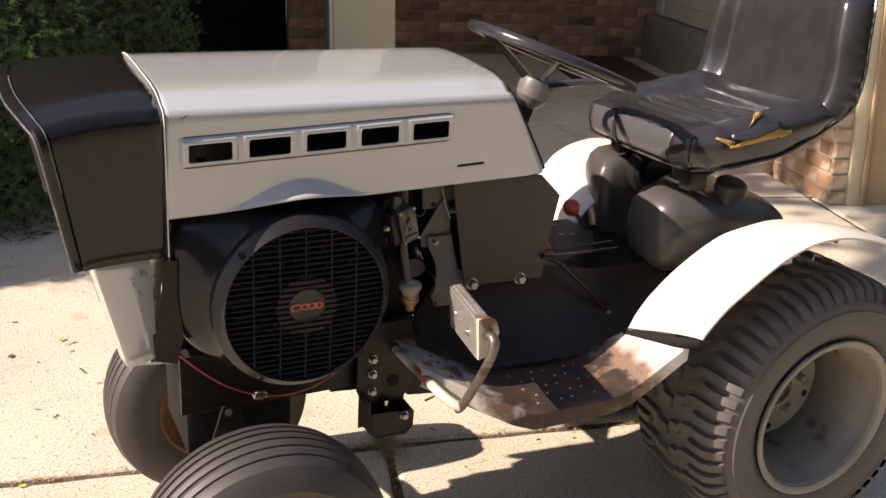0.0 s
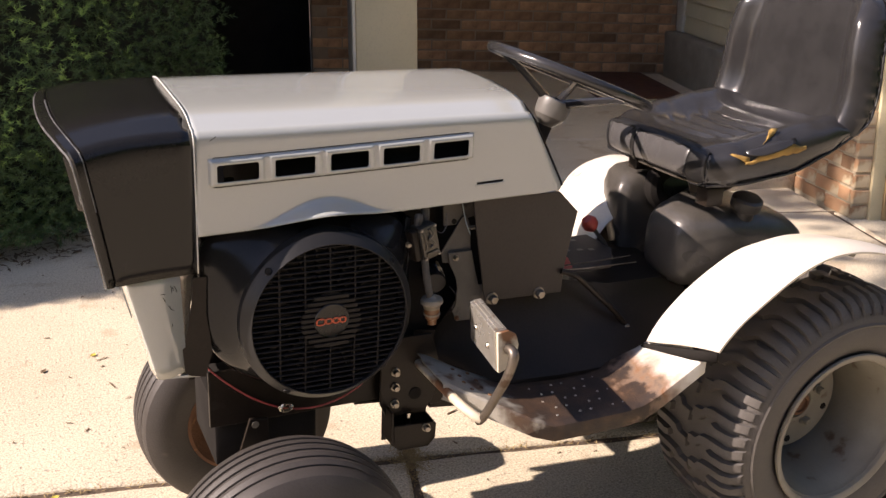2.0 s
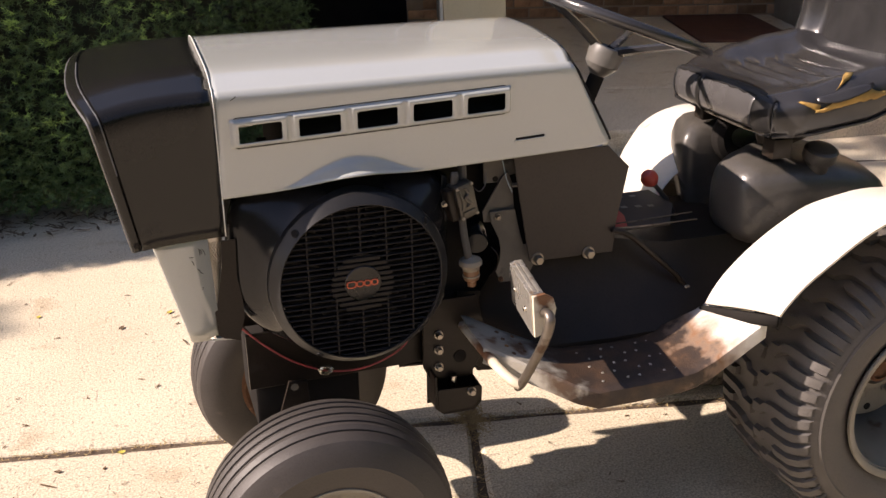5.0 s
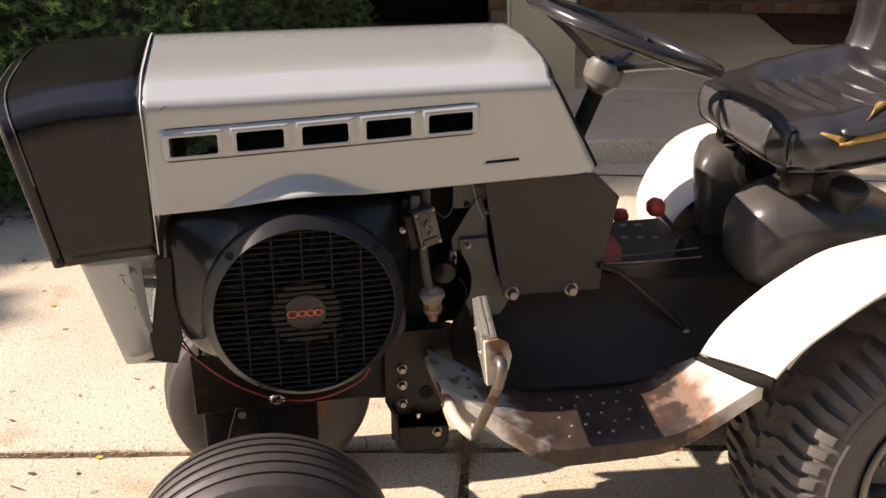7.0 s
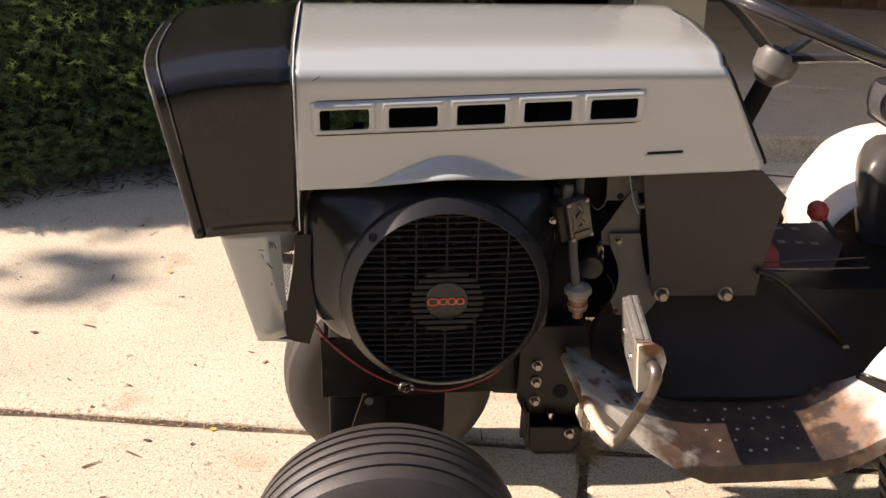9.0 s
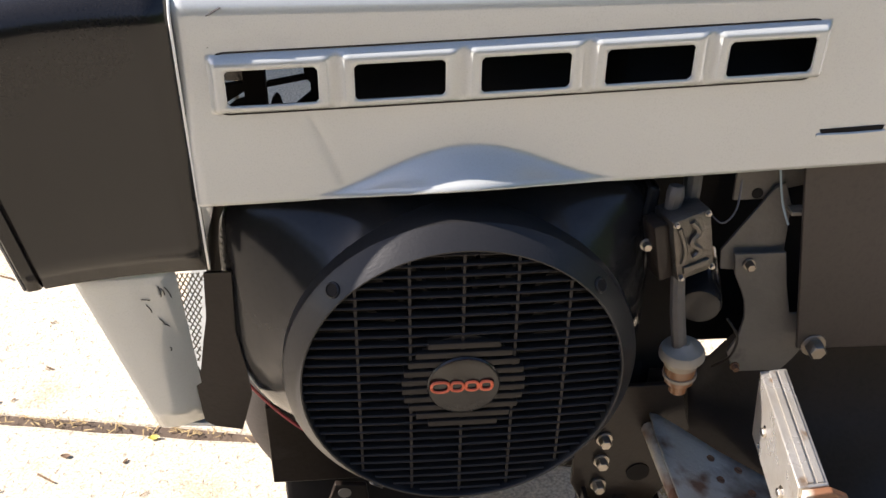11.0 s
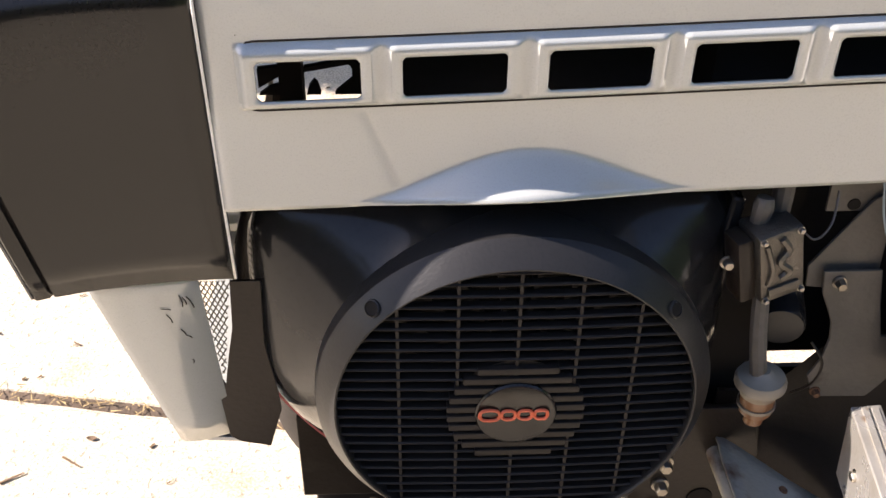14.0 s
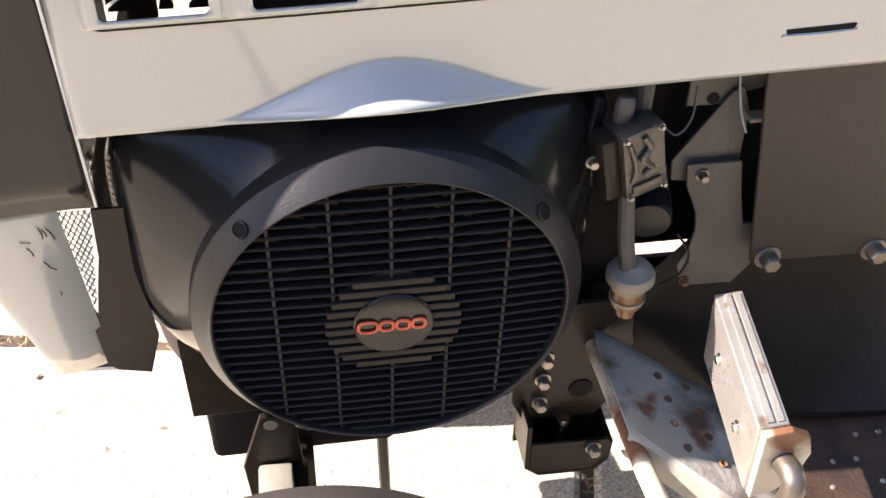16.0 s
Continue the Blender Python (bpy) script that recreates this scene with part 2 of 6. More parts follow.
M["bark"] = material("grey_brown_bark", (0.09, 0.065, 0.045), (0.05, 0.04, 0.03), 0.95, scale=10, bump=0.6, bump_scale=30)

def footplate_material():
    """Chipped cream paint, worn through to rust where shoes have rubbed the tread; rust darkened for shade."""
    m = material("worn_footplate", (0.34, 0.325, 0.285), (0.26, 0.24, 0.20), 0.6, scale=10, fine=220, bump=0.15, stain=(0.12, 0.06, 0.03), stain_scale=16, stain_cut=0.58)
    t = m.node_tree
    n, l = t.nodes, t.links
    b = n["Principled BSDF"]
    old = b.inputs["Base Color"].links[0].from_socket
    co = n.new("ShaderNodeTexCoord")
    sep = n.new("ShaderNodeSeparateXYZ")
    l.new(co.outputs["Object"], sep.inputs[0])

    def rng(v, a, c):
        r = n.new("ShaderNodeMapRange")
        r.inputs["From Min"].default_value, r.inputs["From Max"].default_value = a, c
        l.new(v, r.inputs["Value"])
        return r.outputs["Result"]

    def op(kind, a, c):
        k = n.new("ShaderNodeMath")
        k.operation = kind
        for i, v in enumerate((a, c)):
            if isinstance(v, float):
                k.inputs[i].default_value = v
            else:
                l.new(v, k.inputs[i])
        return k.outputs[0]

    nz = n.new("ShaderNodeTexNoise")
    nz.inputs["Scale"].default_value, nz.inputs["Detail"].default_value = 26.0, 6.0
    l.new(co.outputs["Object"], nz.inputs["Vector"])
    wob = op("MULTIPLY", op("SUBTRACT", nz.outputs["Fac"], 0.5), 0.22)
    x = op("ADD", sep.outputs["X"], wob)
    mask = op("MULTIPLY", rng(x, 0.265, 0.325), rng(x, 0.60, 0.55))
    rust = n.new("ShaderNodeMix")
    rust.data_type = "RGBA"
    # tread rust, both tones lowered to paint in the shade lying on it
    rust.inputs["A"].default_value, rust.inputs["B"].default_value = (0.026, 0.016, 0.011, 1), (0.062, 0.034, 0.018, 1)
    l.new(rng(nz.outputs["Fac"], 0.42, 0.68), rust.inputs["Factor"])
    mix = n.new("ShaderNodeMix")
    mix.data_type = "RGBA"
    l.new(mask, mix.inputs["Factor"])
    l.new(old, mix.inputs["A"])
    l.new(rust.outputs["Result"], mix.inputs["B"])
    wing = n.new("ShaderNodeMix")
    wing.data_type = "RGBA"
    l.new(rng(op("ADD", sep.outputs["X"], op("MULTIPLY", wob, 0.40)), 0.582, 0.622), wing.inputs["Factor"])
    edge = n.new("ShaderNodeMix")
    edge.data_type = "RGBA"
    l.new(rng(op("ADD", sep.outputs["X"], op("MULTIPLY", wob, 1.1)), 0.545, 0.60), edge.inputs["Factor"])
    l.new(mix.outputs["Result"], edge.inputs["A"])
    edge.inputs["B"].default_value = (0.19, 0.092, 0.042, 1)
    l.new(edge.outputs["Result"], wing.inputs["A"])
    wing.inputs["B"].default_value = (0.68, 0.65, 0.58, 1)
    l.new(wing.outputs["Result"], b.inputs["Base Color"])
    return m


M["footplate"] = footplate_material()


# ---- mesh helpers ----
def part(name, bm, mat, parent=None, label="", smooth=True, bevel=0.0, solid=0.0, auto=35):
    me = bpy.data.meshes.new(name)
    bmesh.ops.recalc_face_normals(bm, faces=bm.faces)
    for f in bm.faces:
        f.smooth = smooth
    if smooth:
        lim = radians(auto)
        for e in bm.edges:
            if len(e.link_faces) == 2 and e.calc_face_angle(0.0) > lim:
                e.smooth = False
    bm.to_mesh(me)
    bm.free()
    me.materials.append(M[mat])
    ob = new(name, me)
    if parent is not None:
        ob.parent = parent
        ob.matrix_parent_inverse = parent_matrix(parent).inverted()
    if solid:
        s = ob.modifiers.new("thickness", "SOLIDIFY")
        s.thickness, s.offset = solid, 0.0
    if bevel:
        b = ob.modifiers.new("edges", "BEVEL")
        b.width, b.segments, b.limit_method = bevel, 2, "ANGLE"
    if label:
        tagged(ob, label)
    return ob


def parent_matrix(ob):
    m = Matrix.Identity(4)
    while ob is not None:
        m = ob.matrix_basis @ m if ob.parent is None else (ob.matrix_parent_inverse @ ob.matrix_basis) @ m
        ob = ob.parent
    return m


def thing(name, at, label, category, kind="", group=""):
    e = new(name)
    e.location = at
    e.empty_display_size = 0.05
    return tagged(e, label, category, group, kind)


def box(bm, x0, x1, y0, y1, z0, z1, r=0.0, m=None):
    v = [bm.verts.new((x, y, z)) for x in (x0, x1) for y in (y0, y1) for z in (z0, z1)]
    fs = [bm.faces.new([v[i] for i in f]) for f in ((0, 1, 3, 2), (4, 6, 7, 5), (0, 4, 5, 1), (2, 3, 7, 6), (0, 2, 6, 4), (1, 5, 7, 3))]
    if r:
        out = bmesh.ops.bevel(bm, geom=list({e for f in fs for e in f.edges}), offset=r, segments=2, affect="EDGES", profile=0.5)
        v = list({w for f in out["faces"] for w in f.verts} | {w for w in v if w.is_valid})
    if m is not None:
        bmesh.ops.transform(bm, matrix=m, verts=[w for w in v if w.is_valid])
    return bm


def grid(bm, rows, close_u=False, close_v=False):
    """Faces over a list of rows of points."""
    vs = [[bm.verts.new(p) for p in row] for row in rows]
    nr, nc = len(vs), len(vs[0])
    for i in range(nr if close_v else nr - 1):
        for j in range(nc if close_u else nc - 1):
            bm.faces.new((vs[i][j], vs[i][(j + 1) % nc], vs[(i + 1) % nr][(j + 1) % nc], vs[(i + 1) % nr][j]))
    return vs


def lathe(bm, profile, centre, axis=(0, -1, 0), n=48, ref=(1, 0, 0), closed=False, caps=True):
    """Revolve (radius, height) pairs round an axis."""
    a = Vector(axis).normalized()
    u = (Vector(ref) - a * a.dot(Vector(ref))).normalized()
    w = a.cross(u)
    c = Vector(centre)
    rows = [[c + a * h + (u * math.cos(2 * math.pi * k / n) + w * math.sin(2 * math.pi * k / n)) * r for k in range(n)] for r, h in profile]
    vs = grid(bm, rows, close_u=True, close_v=closed)
    if caps and not closed:
        for row, (r, h) in ((vs[0], profile[0]), (vs[-1], profile[-1])):
            if r > 1e-4:
                bm.faces.new(row)
    return vs


def tube(bm, pts, r, n=10, smooth_path=True, closed=False):
    """A round bar through points; r may be a list."""
    P = [Vector(p) for p in pts]
    R = list(r) if isinstance(r, (list, tuple)) else [r] * len(P)
    if smooth_path and len(P) > 2:
        Q, S = [], []
        m = len(P)
        for i in range(m if closed else m - 1):
            p0 = P[(i - 1) % m] if closed or i else P[i]
            p1, p2 = P[i], P[(i + 1) % m]
            p3 = P[(i + 2) % m] if closed or i + 2 < m else p2
            for k in range(6):
                t = k / 6
                Q.append(0.5 * ((2 * p1) + (p2 - p0) * t + (2 * p0 - 5 * p1 + 4 * p2 - p3) * t * t + (3 * p1 - p0 - 3 * p2 + p3) * t ** 3))
                S.append(R[i] * (1 - t) + R[(i + 1) % m] * t)
        if not closed:
            Q.append(P[-1])
            S.append(R[-1])
        P, R = Q, S
    rows = []
    m = len(P)
    d0 = (P[1] - P[0]).normalized()
    up = Vector((0, 0, 1)) if abs(d0.z) < 0.9 else Vector((1, 0, 0))
    for i, p in enumerate(P):
        if closed:
            d = (P[(i + 1) % m] - P[i - 1]).normalized()
        else:
            d = (P[min(i + 1, m - 1)] - P[max(i - 1, 0)]).normalized()
        u = (up - d * d.dot(up)).normalized()
        w = d.cross(u)
        up = u
        rows.append([p + (u * math.cos(2 * math.pi * k / n) + w * math.sin(2 * math.pi * k / n)) * R[i] for k in range(n)])
    vs = grid(bm, rows, close_u=True, close_v=closed)
    if not closed:
        bm.faces.new(vs[0])
        bm.faces.new(vs[-1])
    return bm


def plate(bm, poly, y0, y1, axis="y"):
    """Extrude a polygon of (a, b) pairs: axis y -> (x, z), axis x -> (y, z), axis z -> (x, y)."""
    def at(a, b, h):
        return {"y": (a, h, b), "x": (h, a, b), "z": (a, b, h)}[axis]
    lo = [bm.verts.new(at(a, b, y0)) for a, b in poly]
    hi = [bm.verts.new(at(a, b, y1)) for a, b in poly]
    bm.faces.new(lo)
    bm.faces.new(hi)
    for i in range(len(poly)):
        j = (i + 1) % len(poly)
        bm.faces.new((lo[i], lo[j], hi[j], hi[i]))
    return bm


def bolt(bm, at, axis, r=0.008, h=0.006):
    lathe(bm, [(r * 1.35, 0), (r * 1.35, h * 0.35), (r * 1.3, h * 0.4)], at, axis, 16)
    a = Vector(axis).normalized()
    lathe(bm, [(r, 0), (r, h), (r * 0.8, h * 1.25)], Vector(at) + a * h * 0.38, axis, 6)
    return bm


def sstep(a, b, x):
    t = min(1.0, max(0.0, (x - a) / (b - a)))
    return t * t * (3 - 2 * t)


B = bmesh.new
# ---- ground and driveway ----
HU, HV = Vector((0.966, -0.258, 0)), Vector((0.258, 0.966, 0))
HO = Vector((2.828, 1.326, 0))
LEAN = 0.10  # the drive falls away from the house, so the house leans back from the drive's plane


def at_house(u, v, z=0.0):
    p = HO + HU * u + HV * v
    return Vector((p.x, p.y + LEAN * z, z))


def to_house(bm):
    for w in bm.verts:
        w.co = at_house(*w.co)
    return bm


bm = B()
n = 24
rows = []
for i in range(n + 1):
    rows.append([(x, -60 + 120 * i / n, -0.035) for x in [-60 + 120 * j / n for j in range(n + 1)]])
grid(bm, rows)
tagged(part("ground", bm, "soil"), "dry brown soil under and round the drive", "ground", kind="structure")

drive = thing("driveway", (0, 0, 0), "pale weathered concrete slab driveway with dirty joints", "driveway", kind="structure")
random.seed(5)


def joint_a(u):
    return -1.687 + 0.08 * (u + 2.113)


def slab(corners, chip=0.006, up=0.0, owner=None):
    """One concrete slab with worn, slightly uneven edges, in house coordinates."""
    bm = B()
    ring = []
    m = len(corners)
    cu, cv = sum(c[0] for c in corners) / m, sum(c[1] for c in corners) / m
    for i in range(m):
        (a, b), (c, d) = corners[i], corners[(i + 1) % m]
        ln = math.hypot(c - a, d - b)
        k = max(2, int(ln / 0.05))
        for j in range(k):
            t = j / k
            u, v = a + (c - a) * t, b + (d - b) * t
            w = 0.0 if j == 0 else chip * noise.noise(Vector((u * 9, v * 9, 1.3)))
            nx, ny = (d - b) / ln, -(c - a) / ln
            ring.append((u + nx * w, v + ny * w))
    rings = []
    for inset, z in ((0, -0.08 - up), (0, -0.014), (0.004, -0.005), (0.012, 0.0)):
        out = []
        for u, v in ring:
            dx, dy = cu - u, cv - v
            f = inset * 1.4 / math.hypot(dx, dy)
            p = at_house(u + dx * f, v + dy * f)
            out.append((p.x, p.y + LEAN * up, z + up + (0.0015 * noise.noise(Vector((u * 6, v * 6, 0))) if -0.01 < z < 0 else 0)))
        rings.append(out)
    vs = grid(bm, rings, close_u=True)
    bm.faces.new(vs[-1])
    return part("concrete_slab", bm, "concrete", owner or drive, smooth=False)


g = 0.007
us = [-8.7, -6.55, -4.35, -2.113, 0.0, 2.1, 4.3]
for i in range(len(us) - 1):
    a, b = us[i] + g, us[i + 1] - g
    slab([(a, joint_a(a) + g), (b, joint_a(b) + g), (b, 0.115 - g), (a, 0.115 - g)])
    slab([(a, joint_a(a) - 2.5), (b, joint_a(b) - 2.5), (b, joint_a(b) - g), (a, joint_a(a) - g)])
    slab([(a, joint_a(a) - 5.2), (b, joint_a(b) - 5.2), (b, joint_a(b) - 2.5 - 2 * g), (a, joint_a(a) - 2.5 - 2 * g)])
for i in range(3, 4):
    a, b = us[i] + g, us[i + 1] - g
    slab([(a, 0.115 + g), (b, 0.115 + g), (b, 3.3), (a, 3.3)])
porch = thing("porch_floor", (0, 0, 0), "raised concrete porch floor in dappled shade", "porch floor", kind="structure")
RISER = lambda u: 0.15 + 0.150 * (u + 2.1)     # front edge of the porch step
slab([(-2.12, RISER(-2.12)), (0.02, RISER(0.02)), (0.02, 1.0 - g), (-2.12, 1.0 - g)], up=0.10, owner=porch)
slab([(-2.12, 1.0 + g), (0.30, 1.0 + g), (0.30, 2.93), (-2.12, 2.93)], up=0.10, owner=porch)
slab([(0.03, 0.485), (0.30, 0.485), (0.30, 1.0 - g), (0.03, 1.0 - g)], up=0.10, owner=porch)

# dirt, dead grass and crumbs in the joints
bm = B()
random.seed(8)
box(bm, -8.7, 4.3, -0.02, 0.02, -0.03, -0.008)
for v in bm.verts:
    v.co = at_house(v.co.x, joint_a(v.co.x) + v.co.y, v.co.z)
bm2 = B()
for u0 in (-2.113, 0.0):
    box(bm2, u0 - 0.02, u0 + 0.02, -6.5, 0.1, -0.03, -0.008)
box(bm2, -2.1, 0.028, 0.100, 0.130, -0.03, -0.006)
box(bm2, 0.028, 0.60, 0.090, 0.120, -0.03, -0.006)
to_house(bm2)
dirt = tagged(part("joint_dirt", bm, "soil"), "brown dirt packed in the slab joints", "dirt", kind="stuff")
part("cross_joint_dirt", bm2, "soil", dirt)
bm = B()
for k in range(2200):
    if random.random() < 0.55:
        u = random.uniform(-4.2, 1.0)
        c = at_house(u, joint_a(u) + random.gauss(0, 0.006))
    else:
        c = at_house(-2.113 + random.gauss(0, 0.008), random.uniform(-3.6, -1.3))
    if random.random() < 0.3:
        q = at_house(-2.113, -1.687)
        c = q + Vector((random.gauss(0, 0.02), random.gauss(0, 0.03), 0))
    a = random.uniform(0, 6.28)
    ln, w = random.uniform(0.006, 0.030), 0.0014
    d = Vector((math.cos(a), math.sin(a), random.uniform(-0.05, 0.35))) * ln
    s = Vector((-math.sin(a), math.cos(a), 0)) * w
    z = Vector((0, 0, random.uniform(-0.006, 0.002)))
    v = [bm.verts.new(p) for p in (c + z - s, c + z + s, c + z + d)]
    bm.faces.new(v)
M["straw"] = material("dead_grass", (0.42, 0.31, 0.14), (0.22, 0.15, 0.07), 0.9, scale=60)
tagged(part("joint_straw", bm, "straw"), "dead grass clippings lying along the joints", "dead grass", kind="stuff")

# small leaves and twigs scattered on the slabs
M["yellow_leaf"] = material("yellow_leaf", (0.55, 0.45, 0.07), (0.42, 0.36, 0.08), 0.6, scale=60)
M["brown_leaf"] = material("brown_leaf", (0.16, 0.10, 0.05), (0.10, 0.065, 0.04), 0.8, scale=60)
random.seed(21)


def leaf(c, size, mat):
    bm = B()
    a = random.uniform(0, 6.28)
    ux, uy = math.cos(a), math.sin(a)
    rows = []
    for i in range(5):
        t = i / 4
        w = size * 0.32 * math.sin(math.pi * min(0.98, 0.06 + t * 0.94))
        zz = 0.002 + size * 0.22 * (t - 0.5) ** 2
        rows.append([(c[0] + ux * size * (t - 0.5) - uy * w * q, c[1] + uy * size * (t - 0.5) + ux * w * q, zz + abs(q) * size * 0.08) for q in (-1, 0, 1)])
    grid(bm, rows)
    return tagged(part("fallen_leaf", bm, mat), ("small yellow" if mat == "yellow_leaf" else "small curled brown") + " leaf lying on the concrete", "leaf", "leaves on the drive")


for c, s, m in (((-0.401, 0.975), 0.03, "brown_leaf"), ((-0.62, 1.12), 0.025, "yellow_leaf"), ((-0.27, 1.03), 0.03, "yellow_leaf"), ((-0.55, 0.33), 0.022, "brown_leaf"),
                ((0.87, -0.43), 0.03, "yellow_leaf"), ((0.93, -0.47), 0.022, "yellow_leaf"), ((1.05, -0.62), 0.03, "yellow_leaf"), ((-0.42, 0.36), 0.026, "yellow_leaf"),
                ((-0.9, 0.8), 0.025, "brown_leaf"), ((-0.75, 1.45), 0.025, "brown_leaf"), ((1.62, -0.3), 0.03, "brown_leaf"), ((0.98, -0.72), 0.02, "yellow_leaf"), ((-1.05, 1.2), 0.02, "yellow_leaf"), ((-0.6, 0.15), 0.02, "brown_leaf")):
    leaf(c, s * 0.72, m)
bm = B()
for k in range(420):
    c = Vector((random.uniform(-1.7, 2.2), random.uniform(-1.4, 1.9), 0.0015))
    a = random.uniform(0, 6.28)
    ln = random.choice((0.004, 0.005, 0.006, 0.008, 0.018))
    d = Vector((math.cos(a), math.sin(a), 0))
    s = Vector((-d.y, d.x, 0)) * random.uniform(0.0008, 0.0022)
    v = [bm.verts.new(p) for p in (c - s - d * ln, c + s - d * ln, c + s * 0.6 + d * ln, c - s * 0.4 + d * ln)]
    f = bm.faces.new(v)
    v2 = [bm.verts.new(w.co + Vector((0, 0, 0.002))) for w in v]
    bm.faces.new(v2)
tagged(part("debris", bm, "brown_leaf"), "dark specks and bits of twig on the concrete", "debris", kind="stuff")

# ---- the garden tractor ----
tractor = thing("garden_tractor", (0.45, 0, 0), "old cream and black garden tractor with torn seat parked on concrete", "tractor")

# hood: pressed sheet with a recessed strip of five openings on each side and a flared bulge over the fan
HB = lambda x: 0.7505 + 0.0265 * x + (0.0090 + 0.0090 * math.cos(math.pi * (x - 0.006) / 0.128) if abs(x - 0.006) < 0.128 else 0.0)          # lower edge
SL = 0.0305                                 # slope of the strip


def hood_rear(z):
    r = min(1.0, max(0.0, (HB(0.44) + 0.016 - z) / 0.016))
    return 0.378 + (0.898 - z) * 0.545 - 0.016 * (1 - math.sqrt(1 - r * r))


def strip_depth(x, zz):
    """Depth of the pressing and whether the point lies in an opening."""
    inside = min(sstep(-0.171, -0.1685, x), sstep(0.2618, 0.2593, x), sstep(0.8270, 0.8287, zz), sstep(0.8705, 0.8685, zz))
    d = 0.0030 * inside
    for k in range(5):
        a = -0.1628 + 0.0887 * k
        p = min(sstep(a - 0.012, a - 0.006, x), sstep(a + 0.0755, a + 0.0695, x), sstep(0.8270, 0.8320, zz), sstep(0.8705, 0.8655, zz))
        d = max(d, 0.0072 * p)
    return d


def in_opening(x, zz):
    for k in range(5):
        a = -0.1628 + 0.0887 * k
        if a < x < a + 0.0635 and 0.8345 < zz < 0.8612:
            return True
    return False


def bulge(x, z):
    q = (x - 0.006) / 0.128
    if abs(q) >= 1:
        return 0.0
    w = 0.5 + 0.5 * math.cos(math.pi * q)
    top = HB(x) + 0.002 + 0.020 * w
    return 0.0315 * w * max(0.0, (top - z) / (0.002 + 0.020 * w)) ** 1.5 if z < top else 0.0


xs = [-0.194, -0.185, -0.176]
x = -0.171
cuts = sorted({round(v, 4) for k in range(5) for a in (-0.1628 + 0.0887 * k,) for v in (a - 0.012, a - 0.009, a - 0.006, a - 0.003, a, a + 0.0025, a + 0.0635 - 0.0025, a + 0.0635, a + 0.0665, a + 0.0695, a + 0.0725, a + 0.0755)} | {-0.171, -0.1685, -0.166, 0.2570, 0.2593, 0.2618})
xs += cuts
xs += [v for v in np.arange(-0.16, 0.26, 0.007).round(4).tolist() if min(abs(v - c) for c in cuts) > 0.002]
xs += [0.2665, 0.275, 0.29, 0.31, 0.33, 0.35, 0.37]
xs = sorted(set(xs))
zrow = [0.0, 0.003, 0.006, 0.009, 0.012, 0.015, 0.018, 0.021, 0.024, 0.027, 0.03, 0.033, 0.036, 0.042, 0.05, 0.06, 0.068]   # above the lower edge
strip_rows = [0.8250, 0.8270, 0.8287, 0.8305, 0.8325, 0.8345, 0.8370, 0.843, 0.850, 0.8585, 0.8612, 0.8635, 0.8655, 0.8665, 0.8685, 0.8705, 0.8725]
HY = 0.168
TIP = 0.012                                # the far edge stands this much higher
HFAR = 0.038                               # the far side stands a little further from the middle


def tipped(y, z):
    return z + TIP * min(1.0, max(0.0, (y + 0.168) / 0.374)) * sstep(0.78, 0.90, z)


def xs_t(t, z):
    x0 = -0.194 + t * 0.572
    return x0 if x0 < 0.27 else 0.27 + (x0 - 0.27) / 0.108 * (hood_rear(z) - 0.27)


bm = B()
cols = []
ts = [(v + 0.194) / (0.378 + 0.194) for v in xs] + [0.985, 1.0]
